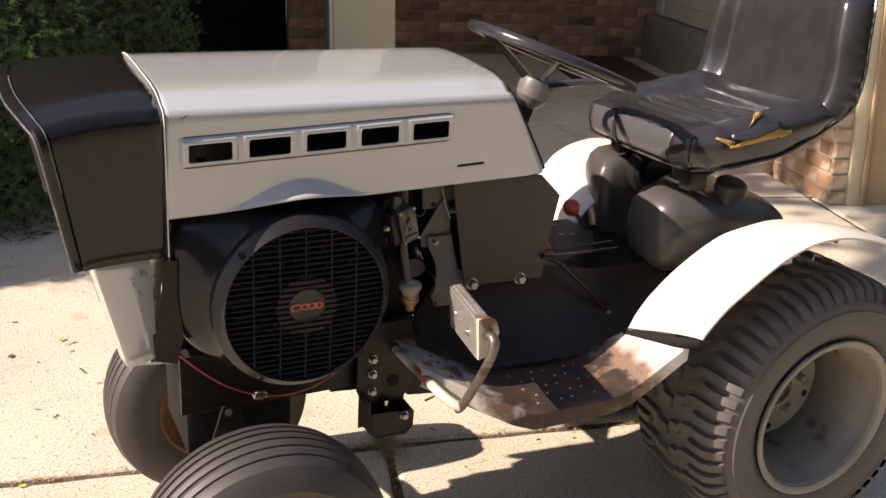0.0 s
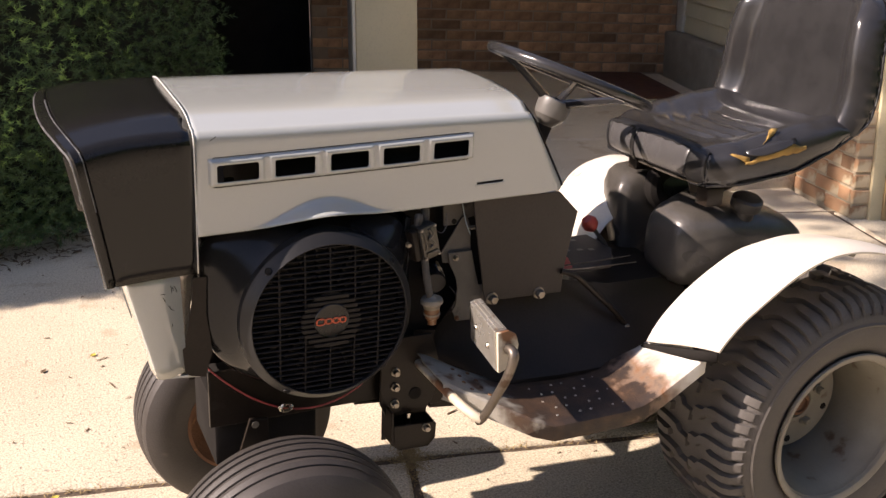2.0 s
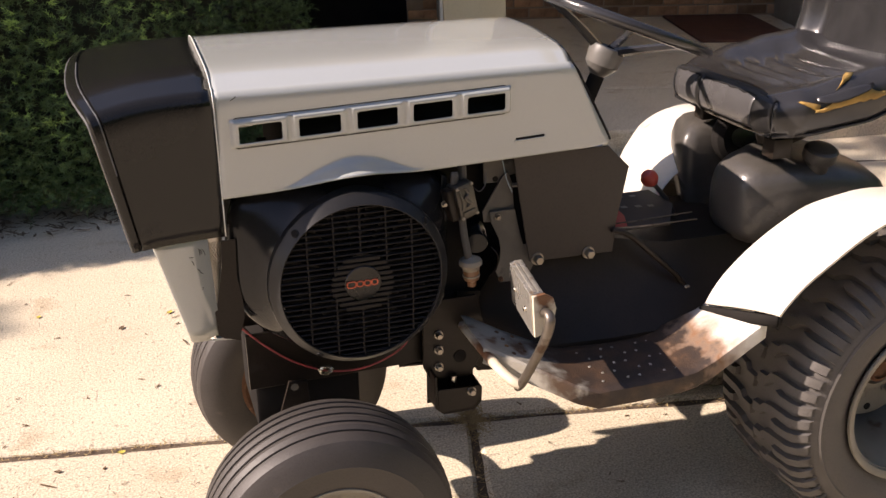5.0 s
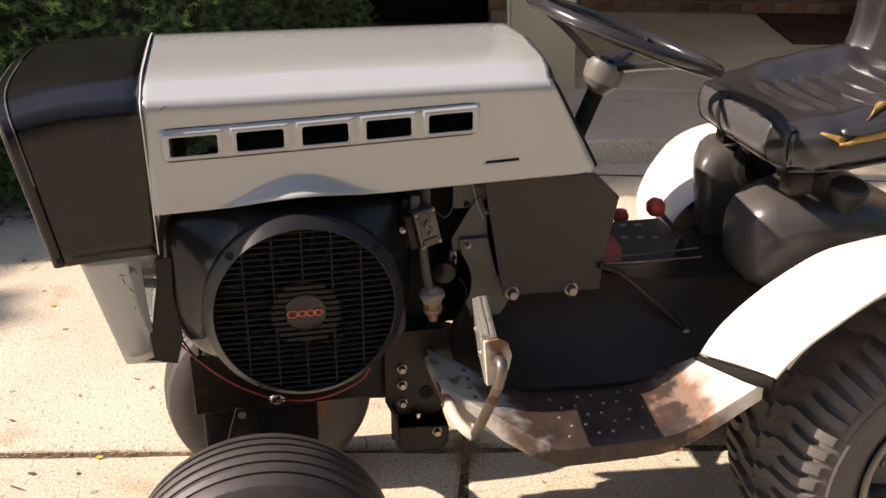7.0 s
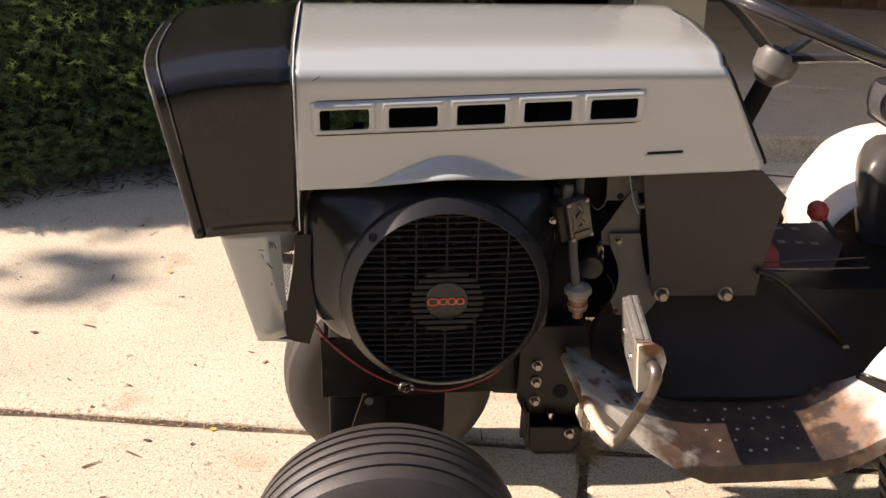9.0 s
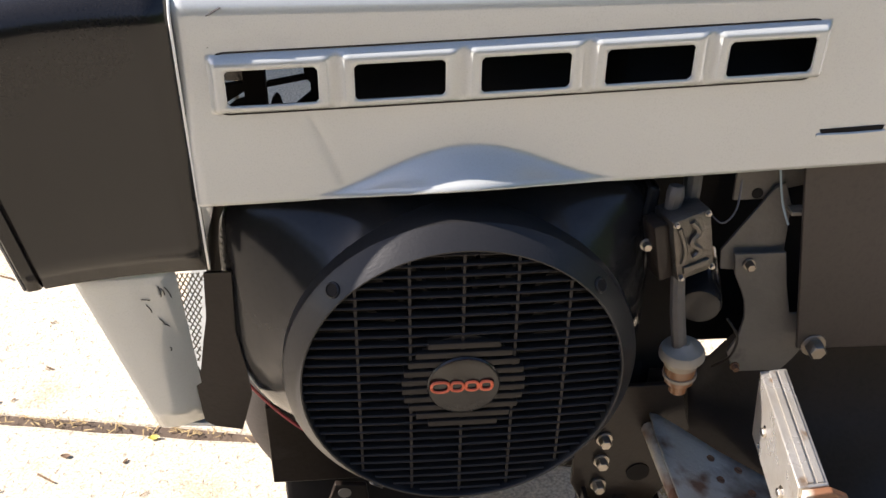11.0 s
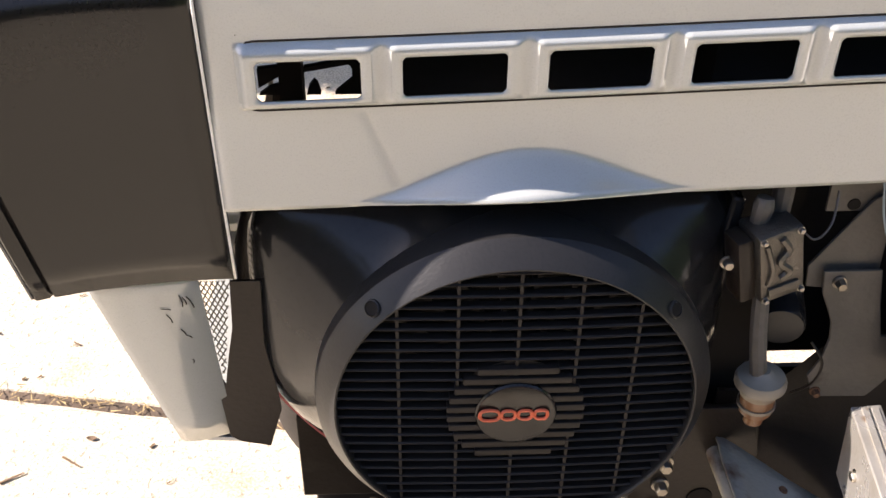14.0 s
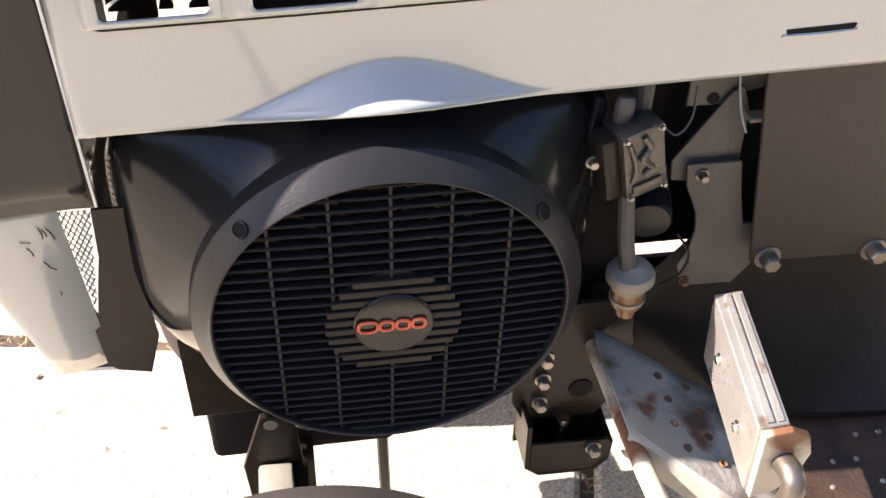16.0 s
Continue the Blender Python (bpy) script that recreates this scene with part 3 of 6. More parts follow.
for t in ts:
    col = []

    def point(z_of, y, out=True, near=True):
        zr = z_of(0.0)
        xx = xs_t(t, zr)
        z = z_of(xx)
        if t > 0.99:
            xx = hood_rear(z)
        taper = 0.006 * sstep(-0.1, 0.4, xx)
        yy = y
        if out and abs(y) == HY:
            yy = (HY - taper) + bulge(xx, z) + strip_depth(xx, z - SL * xx)
            yy = -yy if near else yy + HFAR
        zz = z - SL * xx
        for k in range(5):
            a = -0.1628 + 0.0887 * k
            for ex, sx in ((a, 1), (a + 0.0635, -1)):
                for ez, sz in ((0.8345, 1), (0.8612, -1)):
                    if abs(xx - ex) < 2e-4 and abs(zz - ez) < 2e-4:
                        xx, z = xx + sx * 0.0011, z + sz * 0.0011
        col.append((xx, yy, z))

    for near in (True, False):
        part_rows = []
        for h in zrow:
            part_rows.append(lambda xx, h=h: HB(xx) + h * min(1.0, (0.8220 + SL * xx - HB(xx)) / 0.0685))
        for zz in strip_rows:
            part_rows.append(lambda xx, zz=zz: zz + SL * xx * (1 if -0.2 < xx < 0.3 else 1) if zz + SL * xx < 0.889 else 0.889)
        part_rows.append(lambda xx: 0.8925)
        if near:
            for f in part_rows:
                point(f, -HY)
            sh = 0.006 * sstep(-0.1, 0.4, -0.194 + t * 0.572)
            crown = 0.015
            xe = xs_t(t, 0.9)
            for k in range(1, 7):
                a = math.pi / 2 * k / 6
                col.append((xs_t(t, 0.8935 + 0.0125 * math.sin(a)), -HY + sh + 0.0125 * (1 - math.cos(a)), 0.8935 + 0.0125 * math.sin(a)))
            for k in range(1, 12):
                f = -1 + 2 * k / 12
                y = (HY - 0.0125 - sh) * f + HFAR * (f + 1) / 2
                bow = 0.014 * sstep(0.85, 1.0, t) * (1 - abs(f))
                col.append((xe + bow, y, 0.906 + crown * (1 - f ** 6)))
            for k in range(6, 0, -1):
                a = math.pi / 2 * k / 6
                col.append((xs_t(t, 0.8935 + 0.0125 * math.sin(a)), HY + HFAR - sh - 0.0125 * (1 - math.cos(a)), 0.8935 + 0.0125 * math.sin(a)))
        else:
            for f in reversed(part_rows):
                point(f, HY, near=False)
    cols.append(col)
cols = [[(x, y, tipped(y, z)) for x, y, z in col] for col in cols]
vs = grid(bm, cols)
kill = []
for f in bm.faces:
    c = f.calc_center_median()
    if abs(c.y) > 0.14 and in_opening(c.x, c.z - SL * c.x):
        kill.append(f)
bmesh.ops.delete(bm, geom=kill, context="FACES")
hood = part("hood", bm, "cream", tractor, "cream painted steel hood with a strip of five openings", solid=0.0022, auto=50)

# dark line round the pressed strip, painting the shadow and dirt in its crease
bm = B()
pts = []
for cx, cz, a0 in ((0.2535, 0.8625, 0), (-0.163, 0.8625, 90), (-0.163, 0.8350, 180), (0.2535, 0.8350, 270)):
    for k in range(5):
        a = radians(a0 + 22.5 * k)
        x_, z_ = cx + 0.0095 * math.cos(a), cz + 0.0095 * math.sin(a)
        pts.append((x_, -0.1687 + 0.006 * sstep(-0.1, 0.4, x_), z_ + SL * x_))
dense = []
for p, q in zip(pts, pts[1:] + pts[:1]):
    n_ = max(1, int((Vector(q) - Vector(p)).length / 0.02))
    dense += [tuple(Vector(p).lerp(Vector(q), k / n_)) for k in range(n_)]
dense = [(x_, -0.1687 + 0.006 * sstep(-0.1, 0.4, x_), z_) for x_, y_, z_ in dense]
tube(bm, dense, 0.0009, 5, False, True)
part("crease_dirt", bm, "black", hood)

for (xa, za), (xb, zb) in [((-0.167, 0.844), (-0.168, 0.834)), ((-0.168, 0.839), (-0.169, 0.831)), ((-0.173, 0.871), (-0.172, 0.871)), ((-0.174, 0.86), (-0.173, 0.86)), ((-0.171, 0.893), (-0.161, 0.899))]:
    bm = B()
    tube(bm, [(xa, -0.1688, za), (xb, -0.1688, zb)], 0.0006, 4, False)
    part("paint_scuff", bm, "black", hood)

# dark rubber edging along the hood's rear edge
bm = B()
zs = [0.772 + 0.118 * k / 10 for k in range(11)]
pts = [(hood_rear(z) + 0.0025, -0.1615, z) for z in zs]
pts += [(hood_rear(0.900) + 0.002 + 0.013 * (1 - abs(f)), -0.150 + 0.172 * (f + 1), 0.903 + 0.013 * (1 - f ** 6) + TIP * (f + 1) / 2) for f in (-1, -0.8, -0.5, 0, 0.5, 0.8, 0.95)]
tube(bm, pts, 0.0026, 6)
part("rubber_edging", bm, "void", hood, "thin black rubber edging")

# small vent slit low at the hood's rear
bm = B()
plate(bm, [(0.277, 0.7915), (0.279, 0.787), (0.326, 0.789), (0.328, 0.7935)], -0.1645, -0.158)
part("vent_slit", bm, "void", hood)
bm = B()
tube(bm, [(0.275, -0.1640, 0.7865), (0.30, -0.1650, 0.7872), (0.329, -0.1640, 0.7885)], 0.0016, 6)
part("slit_lip", bm, "cream", hood)

# nose of black plastic with a bowed front
def nose_point(s, y, z, inset=0.0):
    w = 1 - min(1.0, (abs(y - HFAR / 2) / 0.21)) ** 2.4
    xf = -0.369 + (0.898 - z) * 0.19 - 0.026 * w + inset
    return (-0.1935 + s * (xf + 0.1935), y, z)


def nose_section(s, grow=0.0):
    hw = 0.1705 + 0.0215 * s * s + grow
    top = 0.908 - 0.016 * s ** 3 + grow
    out = []
    for k in range(9):
        z = 0.683 + (top - 0.020 - 0.683) * k / 8
        out.append((-(hw - 0.010 * (1 - k / 8) ** 1.3), z))
    for k in range(1, 7):
        a = math.pi / 2 * k / 6
        out.append((-hw + 0.022 * (1 - math.cos(a)), top - 0.020 + 0.020 * math.sin(a)))
    for k in range(1, 14):
        f = -1 + 2 * k / 14
        out.append(((hw - 0.022) * f + HFAR * (f + 1) / 2, top + 0.015 * (1 - f ** 6) * (1 - 0.3 * s)))
    out += [(HFAR - y, z) for y, z in reversed(out[:15])]
    return [(y, tipped(y, z)) for y, z in out]


bm = B()
rows = []
for s, gr in ((0.0, 0), (0.12, 0), (0.3, 0.0), (0.5, 0), (0.7, 0), (0.885, 0), (0.897, -0.0028), (0.905, -0.0028), (0.917, 0.0), (0.975, 0), (0.995, -0.003), (1.0, -0.008), (0.93, -0.014), (0.80, -0.018)):
    rows.append([nose_point(s, y, z) for y, z in nose_section(s, gr)])
grid(bm, rows)
nose = part("nose", bm, "nose", tractor, "black plastic nose cowl with a moulded seam", solid=0.002, auto=40)
bm = B()
rows = [[(-0.1937, y, z + 0.0006) for y, z in nose_section(0.0, 0.0008)], [(-0.1955, y, z + 0.0006) for y, z in nose_section(0.0, 0.0008)]]
grid(bm, rows)
part("hood_lip", bm, "lip", hood, "bright worn lip of the hood at the nose", solid=0.0022)
for s_, gr, r_, nm in ((0.911, 0.0, 0.0013, "groove_edge"), (0.998, -0.003, 0.0016, "front_edge")):
    bm = B()
    sec = nose_section(s_, gr)
    tube(bm, [nose_point(s_, y, z) for y, z in sec[(5 if nm == "groove_edge" else 0):(24 if nm == "groove_edge" else 30)]], r_, 6, False)
    part(nm, bm, "edge_wear", nose)
bm = B()
grid(bm, [[nose_point(0.80, y * f, 0.80 + (z - 0.80) * f) for y, z in nose_section(1, -0.018)] for f in (0.98, 0.6, 0.2)])
part("front_panel", bm, "void", nose, solid=0.002)
for sy in (-1, 1):
    bm = B()
    c = Vector(nose_point(0.71, sy * 0.116, 0.735))
    lathe(bm, [(0.040, 0.0), (0.040, 0.012), (0.036, 0.018), (0.024, 0.023), (0.0001, 0.026)], c, (-0.97, 0, -0.17), 28, (0, 1, 0))
    head = part("headlight", bm, "lens", nose, "round clear headlight")
    bm = B()
    lathe(bm, [(0.038, 0.004), (0.045, 0.004), (0.045, 0.014), (0.039, 0.015)], c, (-0.97, 0, -0.17), 28, (0, 1, 0), caps=False)
    part("bezel", bm, "chrome", head)

# lower grille surround, cream sheet, with black returns and a wire screen behind
def chin_y(z):
    return 0.148 + 0.012 * (z - 0.5) / 0.17


bm = B()
rows = []
for k in range(9):
    z = 0.505 + (0.690 - 0.505) * k / 8
    xf = -0.264 - (z - 0.510) * 0.235
    yy = chin_y(z)
    row = [(-0.2225 + 0.0065 * (8 - k) / 8, -yy + 0.002, z + 0.008 * (8 - k) / 8)]
    row += [(xf + 0.018, -yy + 0.0003, z), (xf + 0.008, -yy, z), (xf + 0.002, -yy + 0.002, z), (xf, -yy + 0.008, z), (xf - 0.0005, -yy + 0.016, z)]
    row += [(xf - 0.012 * (1 - (y / 0.13) ** 2), y, z) for y in (-0.11, -0.06, 0, 0.06, 0.11)]
    row += [(xf - 0.0005, yy - 0.016, z), (xf, yy - 0.008, z), (xf + 0.002, yy - 0.002, z), (xf + 0.008, yy, z), (xf + 0.018, yy - 0.0003, z), (-0.2225 + 0.0065 * (8 - k) / 8, yy - 0.002, z + 0.008 * (8 - k) / 8)]
    rows.append(row)
grid(bm, rows)
cut = [f for f in bm.faces if abs(f.calc_center_median().y) < 0.118 and 0.515 < f.calc_center_median().z < 0.672]
bmesh.ops.delete(bm, geom=cut, context="FACES")
chin = part("grille_surround", bm, "cream", tractor, "cream sheet-metal surround below the nose, scratched", solid=0.0018, auto=45)
for sy in (-1, 1):
    bm = B()
    plate(bm, [(-0.2200, 0.512), (-0.2245, 0.592), (-0.2170, 0.568), (-0.2110, 0.600), (-0.2050, 0.628), (-0.2020, 0.672), (-0.1800, 0.672), (-0.1830, 0.610), (-0.1780, 0.572), (-0.1760, 0.540), (-0.1880, 0.499), (-0.2120, 0.505)], sy * 0.1505, sy * 0.1480)
    part("side_return", bm, "black", chin)
bm = B()
plate(bm, [(-0.262, 0.505), (-0.190, 0.498), (-0.190, 0.502), (-0.262, 0.509)], -0.146, 0.146)
part("bottom_return", bm, "cream", chin)
# dark scuffs in the paint
for (xa, za), (xb, zb) in [((-0.237, 0.668), (-0.236, 0.657)), ((-0.235, 0.666), (-0.233, 0.659)), ((-0.232, 0.667), (-0.228, 0.656)), ((-0.252, 0.655), (-0.245, 0.654)), ((-0.249, 0.649), (-0.246, 0.641)), ((-0.241, 0.634), (-0.238, 0.628)), ((-0.238, 0.628), (-0.234, 0.625)), ((-0.237, 0.602), (-0.237, 0.598))]:
    bm = B()
    ya, yb = -chin_y(za) - 0.0006, -chin_y(zb) - 0.0006
    tube(bm, [(xa, ya, za), ((xa + xb) / 2 + 0.0008, (ya + yb) / 2, (za + zb) / 2), (xb, yb, zb)], 0.0005, 4)
    part("paint_scuff", bm, "black", chin)
bm = B()
for k in range(46):
    y = -0.142 + 0.284 * k / 45
    tube(bm, [(-0.222, y, 0.50), (-0.196, y, 0.700)], 0.0008, 4, False)
for k in range(30):
    z = 0.505 + 0.195 * k / 29
    xx = -0.222 + (z - 0.5) * 0.13
    tube(bm, [(xx, -0.143, z), (xx, 0.143, z)], 0.0008, 4, False)
part("wire_screen", bm, "steel", chin, "bare steel wire grille screen")
bm = B()
for k in range(-9, 14):
    # slanting wires, cut to the tapering gap between surround and return
    for sgn in (1, -1):
        run = []
        for j in range(40):
            z = 0.570 + 0.102 * j / 39
            x_ = -0.213 + 0.0042 * k + sgn * (z - 0.62) * 0.55
            f = (z - 0.568) / 0.104
            if -0.217 - 0.009 * f < x_ < -0.217 + 0.015 * f:
                run.append((x_, -0.1492, z))
        if len(run) > 1:
            tube(bm, [run[0], run[-1]], 0.00055, 4, False)
part("side_screen", bm, "steel", chin, "bare steel wire screen beside the grille")

# engine blower housing, ring and louvred fan grille
FC = Vector((0.003, 0, 0.598))
random.seed(2)


def house_radius(a):
    """Outline of the housing's back, a rounded box, seen from the side."""
    c, s = math.cos(a), math.sin(a)
    hx = 0.194 if c < 0 else 0.166
    hz = 0.149 if s > 0 else 0.150
    p = 7.0 if s > 0 else 2.0
    return (abs(c / hx) ** p + abs(s / hz) ** p) ** (-1 / p)


bm = B()
rows = []
NA = 72
for f, y, rr in ((0.0, -0.045, 0.004), (0.0, -0.06, 0.004), (0.0, -0.118, 0.002), (0.0, -0.130, 0.0), (0.03, -0.138, 0.0), (0.14, -0.146, 0.0), (0.35, -0.155, 0), (0.60, -0.166, 0.0), (0.84, -0.177, 0), (1.0, -0.188, 0)):
    row = []
    for k in range(NA):
        a = 2 * math.pi * k / NA
        r = house_radius(a) - rr
        r = r * (1 - f) + 0.143 * f
        row.append((FC.x + r * math.cos(a), y, FC.z + r * math.sin(a)))
    rows.append(row)
grid(bm, rows, close_u=True)
housing = part("blower_housing", bm, "gloss", tractor, "glossy black engine blower housing", auto=60)
bm = B()
lathe(bm, [(0.1285, 0.186), (0.1287, 0.2150), (0.1293, 0.2165), (0.1305, 0.2168), (0.1428, 0.2030), (0.1448, 0.1995), (0.1455, 0.1950), (0.1455, 0.165)], (FC.x, 0, FC.z), (0, -1, 0), 96, caps=False)
ring = part("fan_ring", bm, "ring", housing, "grey-black plastic ring round the fan grille", auto=18)
for dx, dz in ((-0.1000, 0.0945), (-0.073, -0.117), (0.105, 0.0885), (0.095, -0.100)):
    q_ = math.hypot(dx, dz)
    nrm = Vector((dx / q_ * 0.74, -0.67, dz / q_ * 0.74))
    at = Vector((FC.x + dx, -0.2168 + (q_ - 0.1305) * 1.12, FC.z + dz))
    bm = B()
    lathe(bm, [(0.0046, 0.0006), (0.0046, 0.0012)], at, nrm, 16)
    hole = part("ring_hole", bm, "void", ring)
    bm = B()
    lathe(bm, [(0.0046, 0.0004), (0.0052, 0.0018), (0.0062, 0.0014), (0.0066, -0.0004)], at, nrm, 16, caps=False)
    part("hole_rim", bm, "ring", ring)
bm = B()
lathe(bm, [(0.0001, 0.165), (0.118, 0.165), (0.127, 0.175), (0.127, 0.10)], (FC.x, 0, FC.z), (0, -1, 0), 48)
part("fan_back", bm, "void", ring)
# flywheel fins behind the louvres
for k in range(22):
    bm = B()
    a = 2 * math.pi * k / 22
    m = Matrix.Translation((FC.x, 0, FC.z)) @ Matrix.Rotation(a, 4, "Y") @ pose(0, 0, 0, 0, 18, 0)
    box(bm, 0.045, 0.118, -0.178, -0.165, -0.002, 0.002, 0, m)
    part("flywheel_fin", bm, "slat", ring)
NS = 28


def dome(x, z):
    """Front of the louvred grille, a shallow dome."""
    return -0.2125 - 0.0035 * (1 - (x * x + z * z) / 0.0166)


for k in range(NS):
    z = -0.1285 + 0.257 * (k + 0.5) / NS
    half = math.sqrt(0.1288 ** 2 - z * z)
    bm = B()
    rows = []
    for x in np.linspace(-half, half, 13):
        y = dome(x, z)
        rows.append([(FC.x + x, y + 0.0065, FC.z + z + 0.0016), (FC.x + x, y + 0.0010, FC.z + z + 0.0014), (FC.x + x, y, FC.z + z + 0.0004), (FC.x + x, y + 0.0010, FC.z + z - 0.0012), (FC.x + x, y + 0.0065, FC.z + z - 0.0004)])
    grid(bm, rows, close_u=True)
    part("louvre", bm, "slat", ring)
for k in range(-2, 3):
    x = -0.001 + 0.0415 * k
    half = math.sqrt(max(0, 0.1288 ** 2 - x * x))
    bm = B()
    rows = []
    for z in np.linspace(-half, half, 13):
        y = dome(x, z) + 0.0012
        rows.append([(FC.x + x - 0.0011, y, FC.z + z), (FC.x + x + 0.0011, y, FC.z + z), (FC.x + x + 0.0011, y + 0.012, FC.z + z), (FC.x + x - 0.0011, y + 0.012, FC.z + z)])
    grid(bm, rows, close_u=True)
    part("upright_rib", bm, "slat", ring)
bm = B()
lathe(bm, [(0.0001, 0.2125), (0.048, 0.2125), (0.048, 0.200)], (FC.x, 0, FC.z), (0, -1, 0), 40)
disc = part("ribbed_disc", bm, "slat", ring)
for k in range(10):
    z = -0.0455 + 0.091 * (k + 0.5) / 10
    half = math.sqrt(0.0500 ** 2 - z * z)
    bm = B()
    box(bm, FC.x - half, FC.x + half, -0.2172, -0.206, FC.z + z - 0.0030, FC.z + z + 0.0030, 0.001)
    part("disc_rib", bm, "slat", disc)
bm = B()
lathe(bm, [(0.0296, 0.203), (0.0296, 0.2180), (0.0284, 0.2194), (0.0268, 0.2186), (0.0001, 0.2192)], (FC.x, 0, FC.z + 0.001), (0, -1, 0), 40)
badge = part("badge", bm, "nose", disc, "round black badge with an orange mark")
# the orange mark: one wide loop and three smaller rounded shapes
for cx, hw, hh in ((-0.0170, 0.0072, 0.0052), (-0.0035, 0.0050, 0.0044), (0.0085, 0.0050, 0.0044), (0.0200, 0.0048, 0.0044)):
    bm = B()
    pts = []
    for k in range(16):
        a = 2 * math.pi * k / 16
        c, s = math.cos(a), math.sin(a)
        pts.append((FC.x - 0.002 + cx + hw * math.copysign(abs(c) ** 0.75, c), -0.2198, FC.z + 0.0015 + hh * math.copysign(abs(s) ** 0.75, s)))
    tube(bm, pts, 0.0013, 6, False, True)
    part("orange_mark", bm, "orange", badge)


# wheels
def tyre_rear(c, s):
    bm = B()
    prof = [(0.150, -0.095), (0.160, -0.108), (0.185, -0.121), (0.215, -0.127), (0.240, -0.124), (0.258, -0.114), (0.270, -0.097), (0.2745, -0.05), (0.2755, 0.0)]
    prof = prof + [(r, -h) for r, h in reversed(prof[:-1])]
    lathe(bm, prof, c, (0, s, 0), 96, closed=True)
    # raised bars
    NB = 60
    for side in (-1, 1):
        for k in range(NB):
            a0 = 2 * math.pi * (k + (0.5 if side > 0 else 0)) / NB
            lug = []
            long = k % 2 == 0
            path = ((0.003, 0.2850, 0.085), (0.026, 0.2860, 0.075), (0.036, 0.2860, 0.025), (0.052, 0.2855, 0.0), (0.098, 0.2815, 0.0), (0.114, 0.2715, 0.0), (0.1235, 0.2540, 0.0)) if long else ((0.058, 0.2855, -0.02), (0.070, 0.2850, 0.0), (0.098, 0.2815, 0.0), (0.114, 0.2715, 0.0), (0.1235, 0.2540, 0.0))
            for h, r, da in path:
                w = 0.0105 if h < 0.05 else 0.0082
                row = []
                for q, dr in ((-1.22, -0.015), (-0.94, 0.0), (0.94, 0.0), (1.22, -0.015)):
                    a = a0 + da * 0.75 + q * w / r
                    rr = r + dr * (1 if h < 0.11 else 0.55)
                    row.append(Vector((c[0] + rr * math.cos(a), c[1] + side * h, c[2] + rr * math.sin(a))))
                lug.append(row)
            vs = grid(bm, lug)
            bm.faces.new(vs[0])
    # ridge low on the outer wall
    lathe(bm, [(0.226, 0.1262), (0.230, 0.1285), (0.234, 0.1258)], c, (0, s, 0), 96, caps=False)
    return bm


def wheel_rear(y, s):
    c = (1.0, y, 0.287)
    bm = B()
    # flange, barrel, dish
    lathe(bm, [(0.150, 0.112), (0.164, 0.114), (0.1675, 0.119), (0.1665, 0.1235), (0.160, 0.124), (0.153, 0.119), (0.150, 0.105), (0.146, 0.080), (0.139, 0.068), (0.137, 0.02), (0.135, -0.050), (0.124, -0.060),
               (0.114, -0.056), (0.110, -0.020), (0.107, -0.014), (0.060, -0.012), (0.046, -0.012), (0.044, -0.004), (0.034, -0.002), (0.032, -0.010), (0.0001, -0.010)], c, (0, s, 0), 72, caps=False)
    lathe(bm, [(0.150, 0.112), (0.150, -0.11), (0.165, -0.119)], c, (0, s, 0), 48, caps=False)
    w = part("rear_wheel", bm, "rim", tractor, "dull cream rear wheel rim with a deep dish", auto=40)
    part("tyre", tyre_rear(c, s), "tyre", w, "wide knobbly black rear tyre, weathered", auto=30)
    for k in range(5):
        a = 2 * math.pi * k / 5 + 0.3
        bm = B()
        bolt(bm, (c[0] + 0.060 * math.cos(a), c[1] + s * -0.012, c[2] + 0.060 * math.sin(a)), (0, s, 0), 0.0085, 0.010)
        part("wheel_bolt", bm, "rim", w)
    bm = B()
    lathe(bm, [(0.026, -0.010), (0.025, 0.004), (0.018, 0.007), (0.016, 0.002), (0.0001, 0.002)], c, (0, s, 0), 24)
    part("hub", bm, "rust", w)
    for k in range(5):
        a = 2 * math.pi * k / 5 + 0.93
        bm = B()
        lathe(bm, [(0.0001, -0.0118), (0.0075, -0.0118), (0.0075, -0.0135)], (c[0] + 0.090 * math.cos(a), c[1], c[2] + 0.090 * math.sin(a)), (0, s, 0), 14)
        part("disc_hole", bm, "void", w)
    return w


wheel_rear(-0.272, -1)
wheel_rear(0.272, 1)


